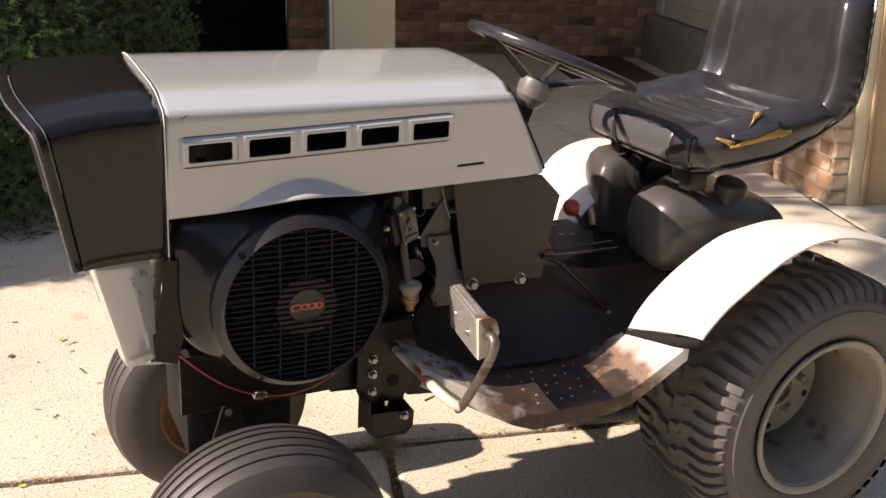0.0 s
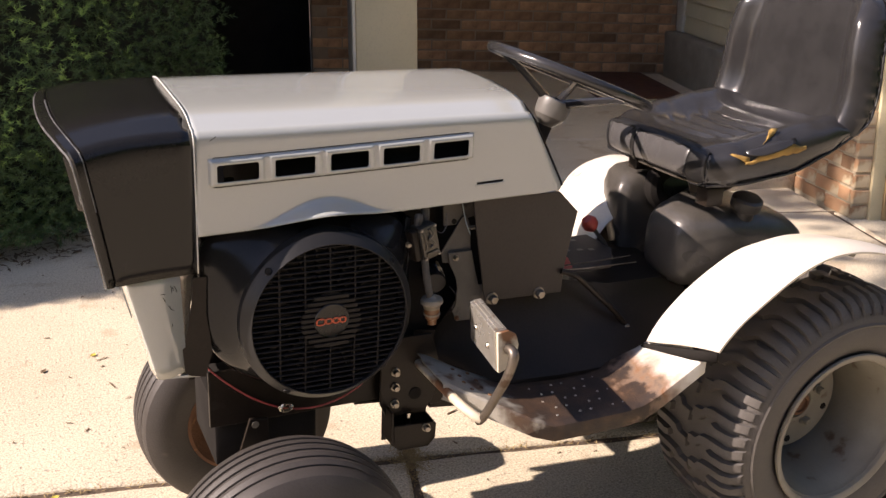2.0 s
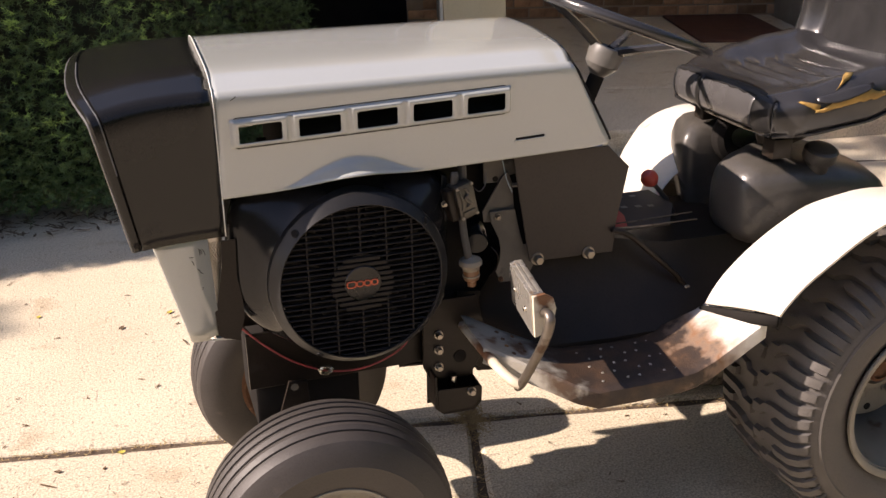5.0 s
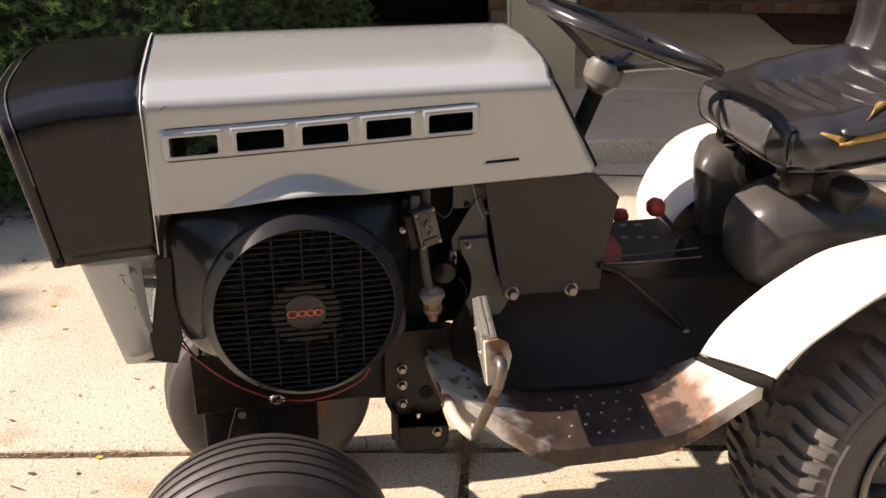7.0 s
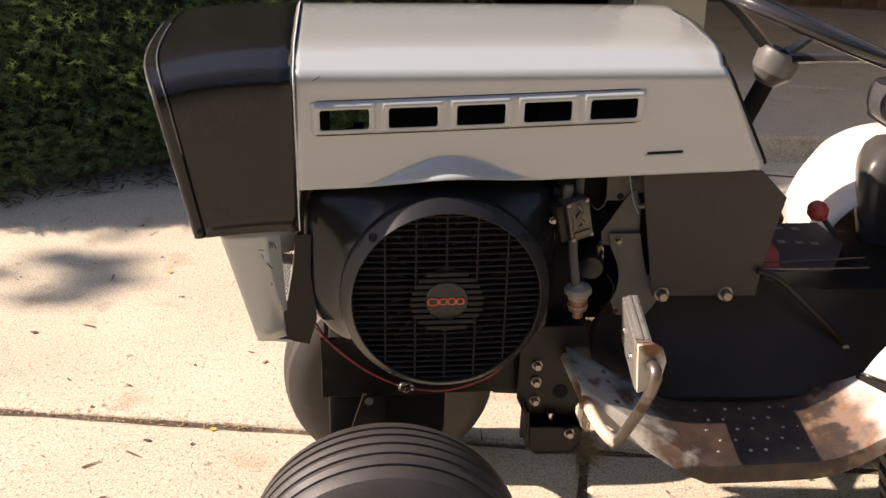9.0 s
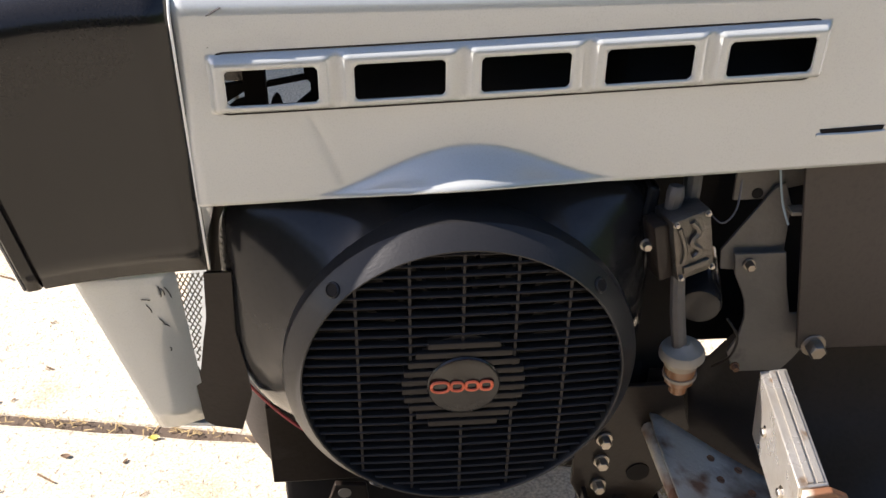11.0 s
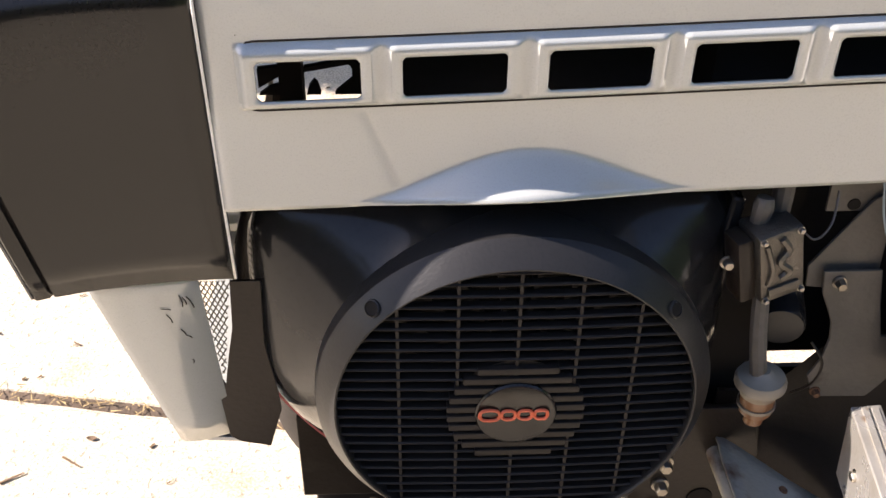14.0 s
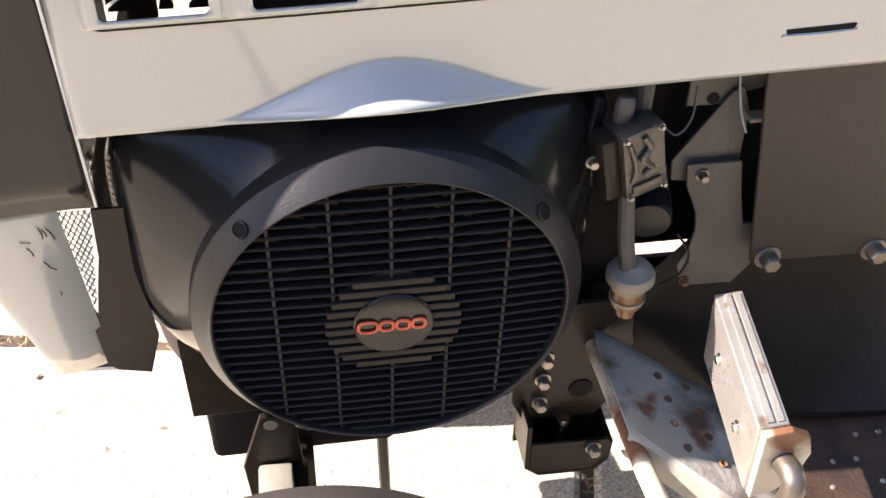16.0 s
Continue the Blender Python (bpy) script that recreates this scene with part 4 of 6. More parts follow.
def wheel_front(y, s, turn, x=-0.083):
    c = Vector((x, y, 0.2045))
    ax = Vector((math.sin(radians(turn)) * s, s * math.cos(radians(turn)), 0))
    bm = B()
    prof = [(0.098, -0.060), (0.108, -0.068), (0.130, -0.078), (0.155, -0.081), (0.178, -0.075), (0.190, -0.066)]
    hs = np.linspace(-0.064, 0.064, 7)
    for i, h in enumerate(hs):
        r = 0.2045 - 0.010 * (abs(h) / 0.06) ** 2.2
        if i:
            prof += [(r - 0.001, h - 0.0028), (r - 0.0075, h - 0.0014), (r - 0.0075, h + 0.0014), (r - 0.001, h + 0.0028)] if i < 6 else [(r, h)]
        else:
            prof.append((r, h))
        if i < 6:
            prof.append((0.2055 - 0.010 * (abs(h + 0.01) / 0.06) ** 2.2, h + 0.010))
    prof += [(0.190, 0.066), (0.178, 0.075), (0.160, 0.0805), (0.157, 0.0822), (0.154, 0.0810), (0.130, 0.078), (0.108, 0.068), (0.098, 0.060)]
    lathe(bm, prof, c, ax, 80, closed=True)
    tyre_bm = bm
    bm = B()
    lathe(bm, [(0.098, 0.055), (0.108, 0.062), (0.1115, 0.068), (0.110, 0.0715), (0.104, 0.0705), (0.099, 0.062), (0.095, 0.045), (0.088, 0.030), (0.070, 0.022), (0.050, 0.020), (0.034, 0.028), (0.026, 0.034), (0.0255, 0.054), (0.020, 0.058), (0.0001, 0.058)], c, ax, 56, caps=False)
    lathe(bm, [(0.098, 0.055), (0.090, 0.0), (0.098, -0.055), (0.1115, -0.070), (0.105, -0.070), (0.09, -0.05), (0.07, -0.035), (0.03, -0.035), (0.03, -0.06), (0.0001, -0.06)], c, ax, 48, caps=False)
    w = part("front_wheel", bm, "rim" if s < 0 else "rust", tractor, "small dull front wheel rim" if s < 0 else "small rust-stained front wheel rim", auto=40)
    part("tyre", tyre_bm, "tyre_front", w, "ribbed black front tyre", auto=25)
    return w


wheel_front(-0.272, -1, 0)
wheel_front(0.262, 1, 0, -0.052)


# fenders over the rear wheels
OUTER = [(0.648, 0.520), (0.655, 0.540), (0.670, 0.572), (0.692, 0.598), (0.730, 0.624), (0.794, 0.647), (0.873, 0.659), (0.950, 0.653), (1.030, 0.633), (1.075, 0.616), (1.105, 0.601), (1.130, 0.586)]
NEAR_OUTER = [(0.650, 0.518), (0.664, 0.536), (0.693, 0.563), (0.733, 0.590), (0.780, 0.622), (0.822, 0.645), (0.873, 0.662), (0.925, 0.667), (0.976, 0.663), (1.035, 0.650), (1.093, 0.631), (1.125, 0.617)]
NEAR_INNER = [(0.612, 0.478), (0.628, 0.508), (0.652, 0.538), (0.690, 0.573), (0.740, 0.608), (0.795, 0.637), (0.850, 0.649), (0.908, 0.656), (0.965, 0.653), (1.025, 0.643), (1.080, 0.628), (1.125, 0.613)]
INNER_FAR = [(0.660, 0.505), (0.655, 0.555), (0.661, 0.605), (0.684, 0.648), (0.726, 0.682), (0.790, 0.706), (0.860, 0.716), (0.950, 0.708), (1.030, 0.684), (1.110, 0.640), (1.180, 0.580), (1.225, 0.510)]


def spline(pts, t):
    n = len(pts) - 1
    i = min(n - 1, int(t * n))
    f = t * n - i
    p = [pts[max(0, i - 1)], pts[i], pts[i + 1], pts[min(n, i + 2)]]
    return tuple(0.5 * (2 * p[1][k] + (p[2][k] - p[0][k]) * f + (2 * p[0][k] - 5 * p[1][k] + 4 * p[2][k] - p[3][k]) * f * f + (3 * p[1][k] - p[0][k] - 3 * p[2][k] + p[3][k]) * f ** 3) for k in range(len(pts[0])))


def fender(s):
    bm = B()
    rows = []
    for k in range(45):
        t = k / 44
        o, n_ = spline(OUTER, t), spline(INNER_FAR, t)
        if s > 0:
            n_ = (n_[0] + 0.025, n_[1] - 0.065)
            o = (o[0] + 0.115 * (1 - sstep(0.2, 0.8, t)), o[1] - 0.006)
        side = OUTER
        if s < 0:
            side = NEAR_OUTER
            o, n_ = spline(NEAR_OUTER, t), spline(NEAR_INNER, t)
            o = (o[0], o[1] + 0.006 * sstep(0.05, 0.3, t))
        yi = 0.245 if s < 0 else 0.075
        o2 = spline(side, min(1, t + 0.01))
        o1 = spline(side, max(0, t - 0.01))
        tx, tz = o2[0] - o1[0], o2[1] - o1[1]
        ln = math.hypot(tx, tz)
        nx, nz = -tz / ln, tx / ln
        row = []
        for d in ((0.018, 0.010) if s > 0 else (0.005, 0.0025)):
            row.append((o[0] - nx * d, s * 0.394, o[1] - nz * d))
        for j in range(13):
            f = j / 12
            y = 0.393 - (0.393 - yi) * f
            up = (0.018 if s > 0 else 0.007) * math.sin(math.pi * min(1.0, f * 1.25)) ** 0.8 if f < 0.8 else 0.0
            up -= 0.004 * (1 - min(1.0, f * 10))
            row.append((o[0] * (1 - f) + n_[0] * f + nx * up, s * y, o[1] * (1 - f) + n_[1] * f + nz * up))
        if s < 0:
            row.append((n_[0] - nx * 0.03, s * (yi - 0.006), n_[1] - nz * 0.03))
        rows.append(row)
    grid(bm, rows)
    return part("fender", bm, "fender", tractor, "white painted rear fender with rust at its edge", solid=0.002, auto=40)


fender(-1)
fender(1)
# near-black strip paints the shade under the fender's front edge
bm = B()
grid(bm, [[(0.609 + 0.043 * f, -0.235 - 0.157 * f, 0.470 + 0.046 * f - dz) for dz in (0.0, 0.010, 0.020)] for f in (0, 0.25, 0.5, 0.75, 1.0)])
part("fender_lip", bm, "void", tractor, "near-black strip for the shaded underside of the fender's front edge", solid=0.006)


# footrests
def footrest(s):
    prof = [(0.198, 0.460), (0.215, 0.455), (0.260, 0.440), (0.320, 0.421), (0.350, 0.416), (0.42, 0.415), (0.50, 0.416), (0.530, 0.421), (0.560, 0.434), (0.600, 0.458), (0.640, 0.483), (0.655, 0.492)]
    bm = B()
    rows = []
    for i, (x, z) in enumerate(prof):
        yo = 0.236 + 0.126 * min(1.0, max(0.0, (x - 0.198) / 0.140))
        yi = 0.118 + 0.090 * min(1.0, max(0.0, (x - 0.198) / 0.150)) + 0.030 * sstep(0.53, 0.64, x)
        row = [(x, s * y, z + (0.004 if y < 0.14 else 0)) for y in np.linspace(yi, yo - 0.006, 9)]
        row += [(x, s * (yo - 0.001), z - 0.003), (x, s * yo, z - 0.008), (x, s * yo, z - 0.030), (x, s * (yo - 0.006), z - 0.032)]
        rows.append(row)
    grid(bm, rows)
    f = part("footrest", bm, "footplate", tractor, "rusty cream footrest with punched grip holes", solid=0.0025, auto=35)
    # pale bumps stand for sunlit ground showing through the punched holes
    k = 0
    for x in np.linspace(0.37, 0.505, 5):
        for y in np.linspace(0.235, 0.335, 5):
            bm = B()
            lathe(bm, [(0.0026, 0.0012), (0.0020, 0.0026), (0.0001, 0.0028)], (x + (0.012 if k % 2 else 0), s * y, 0.4155), (0, 0, 1), 10)
            part("grip_punch", bm, "pad", f)
            k += 1
    for x, y in ((0.247, 0.168), (0.272, 0.178), (0.248, 0.195), (0.276, 0.206), (0.244, 0.222), (0.272, 0.234), (0.247, 0.248), (0.275, 0.262)):
        z = 0.4585 - (x - 0.2) * 0.308
        bm = B()
        lathe(bm, [(0.0042, 0.0014), (0.0036, 0.0032), (0.0028, 0.0028), (0.002, 0.0016)], (x, s * y, z), (0.35, 0, 0.94), 10)
        part("grip_punch", bm, "rust", f)
    return f


footrest(-1)
footrest(1)

# chassis: tower side panels, tunnel, frame rails
for s in (-1, 1):
    bm = B()
    plate(bm, [(0.279, 0.757), (0.313, 0.563), (0.472, 0.560), (0.476, 0.616), (0.494, 0.716), (0.452, 0.757)], s * 0.148, s * 0.152)
    pnl = part("side_panel", bm, "panel", tractor, "faded black sheet side panel", bevel=0.001)
    for x, z in ((0.3275, 0.567), (0.4245, 0.565)):
        bm = B()
        bolt(bm, (x, s * 0.150, z), (0, s, 0), 0.0085, 0.009)
        part("bolt", bm, "steel", pnl)
bm = B()
rows = []
for x, hw, zt in ((0.240, 0.105, 0.50), (0.300, 0.118, 0.60), (0.33, 0.130, 0.585), (0.445, 0.130, 0.577), (0.451, 0.130, 0.577), (0.47, 0.130, 0.575), (0.54, 0.130, 0.560), (0.60, 0.130, 0.548), (0.78, 0.130, 0.545)):
    fl = 0.088 * min(1.0, max(0.0, (x - 0.2) / 0.15))
    top = zt if x > 0.45 else 0.33
    rows.append([(x, -hw - fl, 0.405), (x, -hw - fl, 0.425), (x, -hw - fl * 0.35, min(0.470, zt - 0.04)), (x, -hw, zt - 0.03), (x, -hw + 0.008, zt - 0.01), (x, -hw + 0.012, top), (x, 0, top), (x, hw - 0.03, top), (x, hw - 0.008, top - 0.01), (x, hw, top - 0.02), (x, hw, min(0.40, top - 0.03))])
grid(bm, rows)
part("tunnel_cover", bm, "black", tractor, "black sheet cover over the gearbox tunnel", auto=40)
bm = B()
plate(bm, [(-0.174, 0.372), (-0.174, 0.475), (0.20, 0.475), (0.24, 0.43), (0.95, 0.43), (0.95, 0.33), (0.24, 0.34), (0.21, 0.372)], -0.098, -0.090)
rail = part("frame_rail", bm, "black", tractor, "black steel frame rail", bevel=0.001)
bm = B()
plate(bm, [(-0.174, 0.372), (-0.174, 0.475), (0.20, 0.475), (0.24, 0.345), (0.95, 0.345), (0.95, 0.29), (0.24, 0.29), (0.21, 0.33)], 0.090, 0.098)
part("frame_rail", bm, "black", tractor, "black steel frame rail", bevel=0.001)
# plain boxes for engine and axle, near-black for the shade between the rails
bm = B()
box(bm, -0.10, 0.20, -0.085, 0.085, 0.40, 0.50, 0.01)
part("engine_base", bm, "void", tractor)
bm = B()
box(bm, -0.165, 0.02, -0.085, 0.085, 0.285, 0.405, 0.008)
part("axle_support", bm, "void", tractor)
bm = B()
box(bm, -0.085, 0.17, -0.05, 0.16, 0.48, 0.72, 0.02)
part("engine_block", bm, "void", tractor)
bm = B()
box(bm, 0.80, 1.10, -0.14, 0.14, 0.20, 0.50, 0.03)
part("rear_axle_housing", bm, "black", tractor)
bm = B()
tube(bm, [(1.0, -0.25, 0.287), (1.0, 0.25, 0.287)], 0.03, 16, False)
part("rear_axle", bm, "black", tractor)
bm = B()
tube(bm, [(-0.083, -0.24, 0.215), (-0.083, -0.20, 0.235), (-0.083, -0.12, 0.29), (-0.083, 0.12, 0.29), (-0.083, 0.20, 0.235), (-0.083, 0.24, 0.215)], 0.019, 10)
part("front_axle", bm, "black", tractor, "black steel front axle")
# mounting bracket below the frame: a bolted side plate with a channel foot
bm = B()
plate(bm, [(0.128, 0.500), (0.128, 0.372), (0.140, 0.345), (0.215, 0.340), (0.236, 0.375), (0.242, 0.440), (0.225, 0.500)], -0.122, -0.116)
br = part("mounting_bracket", bm, "black", tractor, "black steel mounting bracket with bolts", bevel=0.001)
for x, z in ((0.156, 0.434), (0.156, 0.404), (0.156, 0.370)):
    bm = B()
    bolt(bm, (x, -0.122, z), (0, -1, 0), 0.0062, 0.007)
    part("bolt", bm, "steel", br)
bm = B()
lathe(bm, [(0.0001, 0.1235), (0.012, 0.1235), (0.012, 0.120)], (0.196, 0, 0.384), (0, -1, 0), 20)
part("slot_hole", bm, "void", br)
# open channel hanging below it
bm = B()
plate(bm, [(0.139, 0.366), (0.141, 0.300), (0.156, 0.286), (0.214, 0.284), (0.228, 0.300), (0.229, 0.330), (0.224, 0.330), (0.222, 0.304), (0.211, 0.291), (0.158, 0.292), (0.146, 0.303), (0.144, 0.366)], -0.150, -0.100)
part("channel_foot", bm, "black", br, bevel=0.001)
bm = B()
plate(bm, [(0.140, 0.286), (0.228, 0.286), (0.228, 0.374), (0.140, 0.374)], -0.104, -0.100)
part("channel_back", bm, "black", br)
bm = B()
plate(bm, [(0.145, 0.338), (0.146, 0.300), (0.158, 0.288), (0.212, 0.287), (0.225, 0.300), (0.225, 0.334)], -0.150, -0.146)
part("channel_face", bm, "black", br, bevel=0.001)
bm = B()
tube(bm, [(0.180, -0.128, 0.292), (0.180, -0.128, 0.352)], 0.0085, 12, False)
part("bolt_shank", bm, "chrome", br, "bright bolt standing in the channel")
bm = B()
bolt(bm, (0.208, -0.1500, 0.326), (0, -1, 0), 0.0062, 0.007)
part("bolt", bm, "steel", br)

# clutch pedal: ridged metal pad on edge, cream end plate, bent steel arm
def pad_turn(bm):
    for v in bm.verts:
        v.co.x += 0.134 * (v.co.y + 0.3475)


bm = B()
plate(bm, [(0.229, 0.602), (0.2515, 0.6035), (0.2585, 0.535), (0.236, 0.530)], -0.3475, -0.222)
pad_turn(bm)
ped = part("pedal_pad", bm, "pad", tractor, "worn metal pedal pad", bevel=0.0012)
bm = B()
for a in (0.236, 0.2435):
    plate(bm, [(a, 0.6042), (a + 0.0045, 0.6046), (a + 0.0047, 0.6010), (a + 0.0002, 0.6006)], -0.345, -0.225)
pad_turn(bm)
part("pad_ridge", bm, "pad", ped)
bm = B()
out = [(0.232, 0.600), (0.252, 0.602), (0.266, 0.594), (0.272, 0.575), (0.268, 0.552), (0.256, 0.535), (0.238, 0.529)]
plate(bm, out, -0.3535, -0.3475)
endp = part("end_plate", bm, "cream_rust", ped, "chipped cream end plate", bevel=0.001)
for y, z in ((-0.258, 0.568), (-0.316, 0.562)):
    bm = B()
    bolt(bm, (0.2335 + 0.134 * (y + 0.3475), y, z), (-1, 0, -0.1), 0.0042, 0.0028)
    part("rivet", bm, "chrome", ped)
bm = B()
tube(bm, [(0.252, -0.350, 0.570), (0.253, -0.366, 0.572), (0.252, -0.374, 0.562), (0.246, -0.370, 0.53), (0.236, -0.350, 0.48), (0.227, -0.330, 0.437), (0.222, -0.322, 0.428)], [0.0085, 0.0085, 0.0085, 0.0078, 0.0075, 0.0075, 0.007], 12)
part("pedal_arm", bm, "worn_rod", ped, "bent steel pedal rod")
bm = B()
tube(bm, [(0.226, -0.328, 0.434), (0.214, -0.315, 0.440), (0.205, -0.27, 0.445), (0.20, -0.10, 0.445)], [0.0085, 0.0085, 0.0085, 0.008], 12)
part("pivot_shaft", bm, "cream_rust", ped)

# steering
SC = Vector((0.537, -0.016, 0.936))
SN = Vector((0.373, -0.06, 1.0)).normalized()
bm = B()
su = Vector((0, 1, 0))
sw = SN.cross(su)
pts = [SC + (su * math.cos(2 * math.pi * k / 40) + sw * math.sin(2 * math.pi * k / 40)) * 0.156 for k in range(40)]
tube(bm, pts, 0.0106, 12, False, True)
sw_ob = part("steering_wheel", bm, "vinyl", tractor, "thin-rimmed black steering wheel")
hub = Vector((0.512, -0.006, 0.876))
for a in (80, 200, 320):
    d = su * math.cos(radians(a)) + sw * math.sin(radians(a))
    bm = B()
    tube(bm, [hub + SN * 0.012 + d * 0.02, SC + d * 0.09 - SN * 0.022, SC + d * 0.154], [0.009, 0.007, 0.006], 6)
    part("spoke", bm, "vinyl", sw_ob)
bm = B()
lathe(bm, [(0.014, -0.036), (0.020, -0.030), (0.031, -0.016), (0.0335, 0.006), (0.032, 0.016), (0.029, 0.018), (0.027, 0.006), (0.0001, 0.002)], hub, SN, 16)
part("hub", bm, "hubgrey", sw_ob, "dusty grey steering hub cup", auto=30)
bm = B()
tube(bm, [hub - SN * 0.02, hub - SN * 0.10, hub - SN * 0.30], 0.014, 12, False)
part("steering_column", bm, "void", tractor)

# pedestal, fuel tank and seat
bm = B()
rows = []
for z, x0, x1, y0, y1 in ((0.50, 0.772, 0.90, 0.045, 0.165), (0.58, 0.752, 0.90, 0.045, 0.170), (0.635, 0.750, 0.90, 0.047, 0.172), (0.660, 0.756, 0.90, 0.050, 0.168), (0.676, 0.768, 0.90, 0.056, 0.158), (0.682, 0.79, 0.90, 0.065, 0.145)):
    x0, x1, y0, y1, z = x0 + 0.026, x1 + 0.028, y0 + 0.008, y1 + 0.030, z + 0.020
    rows.append([(x0 - 0.018, y0 - 0.004, z), (x0 - 0.040, y0 + 0.003, z), (x0 - 0.044, y0 + 0.020, z), (x0, y1 - 0.022, z), (x0 + 0.010, y1 - 0.006, z), (x0 + 0.03, y1, z), (x1, y1, z), (x1, y0, z)])
vs = grid(bm, rows, close_u=True)
bm.faces.new(vs[-1])
part("seat_pedestal", bm, "tankdust", tractor, "dusty grey seat pedestal", auto=60)
bm = B()
rows = []
NTK = 28
for x, y0, y1, z0, z1 in ((0.700, -0.135, -0.075, 0.570, 0.620), (0.704, -0.150, -0.060, 0.550, 0.640), (0.716, -0.165, -0.048, 0.535, 0.655), (0.74, -0.176, -0.035, 0.525, 0.667), (0.80, -0.186, 0.0, 0.525, 0.672), (0.88, -0.190, 0.06, 0.525, 0.666), (0.95, -0.188, 0.10, 0.525, 0.650), (0.995, -0.178, 0.10, 0.530, 0.634), (1.018, -0.165, 0.09, 0.545, 0.618), (1.028, -0.15, 0.07, 0.565, 0.600)):
    x, y0, y1, z1 = x + 0.028, y0 + 0.008, y1 + 0.014, z1 + 0.018
    row = []
    for k in range(NTK):
        a = 2 * math.pi * k / NTK + math.pi / NTK
        c, s = math.cos(a), math.sin(a)
        row.append((x, (y0 + y1) / 2 + (y1 - y0) / 2 * math.copysign(abs(c) ** 0.6, c), (z0 + z1) / 2 + (z1 - z0) / 2 * math.copysign(abs(s) ** 0.6, s)))
    rows.append(row)
vs = grid(bm, rows, close_u=True)
bm.faces.new(vs[0])
bm.faces.new(vs[-1])
tk = part("fuel_tank", bm, "tankdust", tractor, "dusty black plastic fuel tank below the seat", auto=60)
bm = B()
lathe(bm, [(0.022, -0.01), (0.022, 0.012), (0.029, 0.013), (0.031, 0.018), (0.031, 0.034), (0.026, 0.038), (0.0001, 0.039)], (0.885, -0.150, 0.674), (0, -0.25, 1), 20)
part("fuel_cap", bm, "tank", tk)
# seat spring and bracket
bm = B()
plate(bm, [(0.78, 0.742), (0.79, 0.710), (0.85, 0.700), (0.89, 0.710), (0.95, 0.750)], -0.10, -0.094)
part("seat_bracket", bm, "black", tractor, bevel=0.001)
bm = B()
plate(bm, [(0.78, 0.742), (0.79, 0.710), (0.85, 0.700), (0.89, 0.710), (0.95, 0.750)], 0.094, 0.10)
part("seat_bracket", bm, "black", tractor, bevel=0.001)
bm = B()
tube(bm, [(0.93, 0.03, 0.62), (0.84, 0.03, 0.640), (0.80, 0.03, 0.675), (0.81, 0.03, 0.715), (0.89, 0.03, 0.738)], 0.020, 10)
part("seat_spring", bm, "void", tractor)
bm = B()
box(bm, 0.770, 0.800, 0.060, 0.092, 0.715, 0.745, 0.003)
part("seat_clip", bm, "black", tractor)
bm = B()
box(bm, 0.765, 0.805, -0.178, -0.143, 0.705, 0.742, 0.004)
part("seat_clip", bm, "black", tractor)


# bucket seat, turned and tipped a little: rolled front, fluted cushion, backrest with side bolsters
def seat_place(x, y, z):
    up = sstep(0.86, 0.98, z)
    return (x + 0.036 - 0.012 * up + 0.09 * y, y + 0.012, z + 0.022 - 0.045 * y * (1 - 0.6 * up))


def along(x, table):
    for (a, va), (c, vc) in zip(table, table[1:]):
        if x <= c:
            return va + (vc - va) * sstep(a, c, x)
    return table[-1][1]


def cushion(x, u, off=0.0):
    """A place on the cushion: |u| up to 1 over the top, to 1.6 down the side."""
    hw = along(x, ((0.735, 0.190), (0.79, 0.218), (0.88, 0.231), (0.97, 0.233), (1.06, 0.226)))
    crest = along(x, ((0.735, 0.788), (0.80, 0.801), (0.88, 0.818), (0.97, 0.833), (1.02, 0.840), (1.06, 0.835)))
    mid = along(x, ((0.735, 0.790), (0.80, 0.791), (0.88, 0.788), (0.95, 0.795), (0.995, 0.812), (1.03, 0.812), (1.06, 0.825)))
    low = along(x, ((0.735, 0.716), (0.80, 0.722), (0.90, 0.738), (1.00, 0.768), (1.06, 0.80)))
    a, sgn = abs(u), (1 if u > 0 else -1)
    if a <= 1:
        y = a * hw * 0.98
        z = mid + (crest - mid) * sstep(0.45, 0.84, a) - 0.016 * sstep(0.86, 1.0, a) ** 1.5
        for k, g_ in enumerate((0.795, 0.838, 0.884, 0.930)):
            c_ = g_ + 0.020 * (a / 0.7) ** 2
            z -= 0.0080 * math.exp(-((x - c_) / 0.0060) ** 2) * (1 - sstep(0.42, 0.58, a))
            z += 0.0050 * math.exp(-((x - c_ - 0.013) / 0.009) ** 2) * (1 - sstep(0.42, 0.58, a))
        y += off * sstep(0.8, 1.0, a)
        z += off
    else:
        t = (a - 1) / 0.6
        y = hw * (0.98 + 0.035 * math.sin(math.pi * min(1.0, t * 1.15)) ** 0.8) + off
        z = (crest - 0.016) * (1 - t) + low * t + off * 0.3
    return seat_place(x, sgn * y, z)


us = [-1.6, -1.48, -1.34, -1.2, -1.1, -1.04] + [-1 + 2 * j / 40 for j in range(41)] + [1.04, 1.1, 1.2, 1.34, 1.48, 1.6]
bm = B()
rows = []
for k in range(67):
    x = 0.735 + 0.325 * k / 66
    row = [cushion(x, u) for u in us]
    row += [seat_place(x, 0.17 - 0.34 * q / 4, along(x, ((0.735, 0.714), (0.90, 0.728), (1.06, 0.79)))) for q in range(5)]
    rows.append(row)
vs = grid(bm, rows, close_u=True)
bm.faces.new(vs[-1])
bm.faces.new(vs[0])
cush = part("seat_cushion", bm, "vinyl", tractor, "black vinyl seat cushion, torn at the edge with yellow foam showing", auto=75)


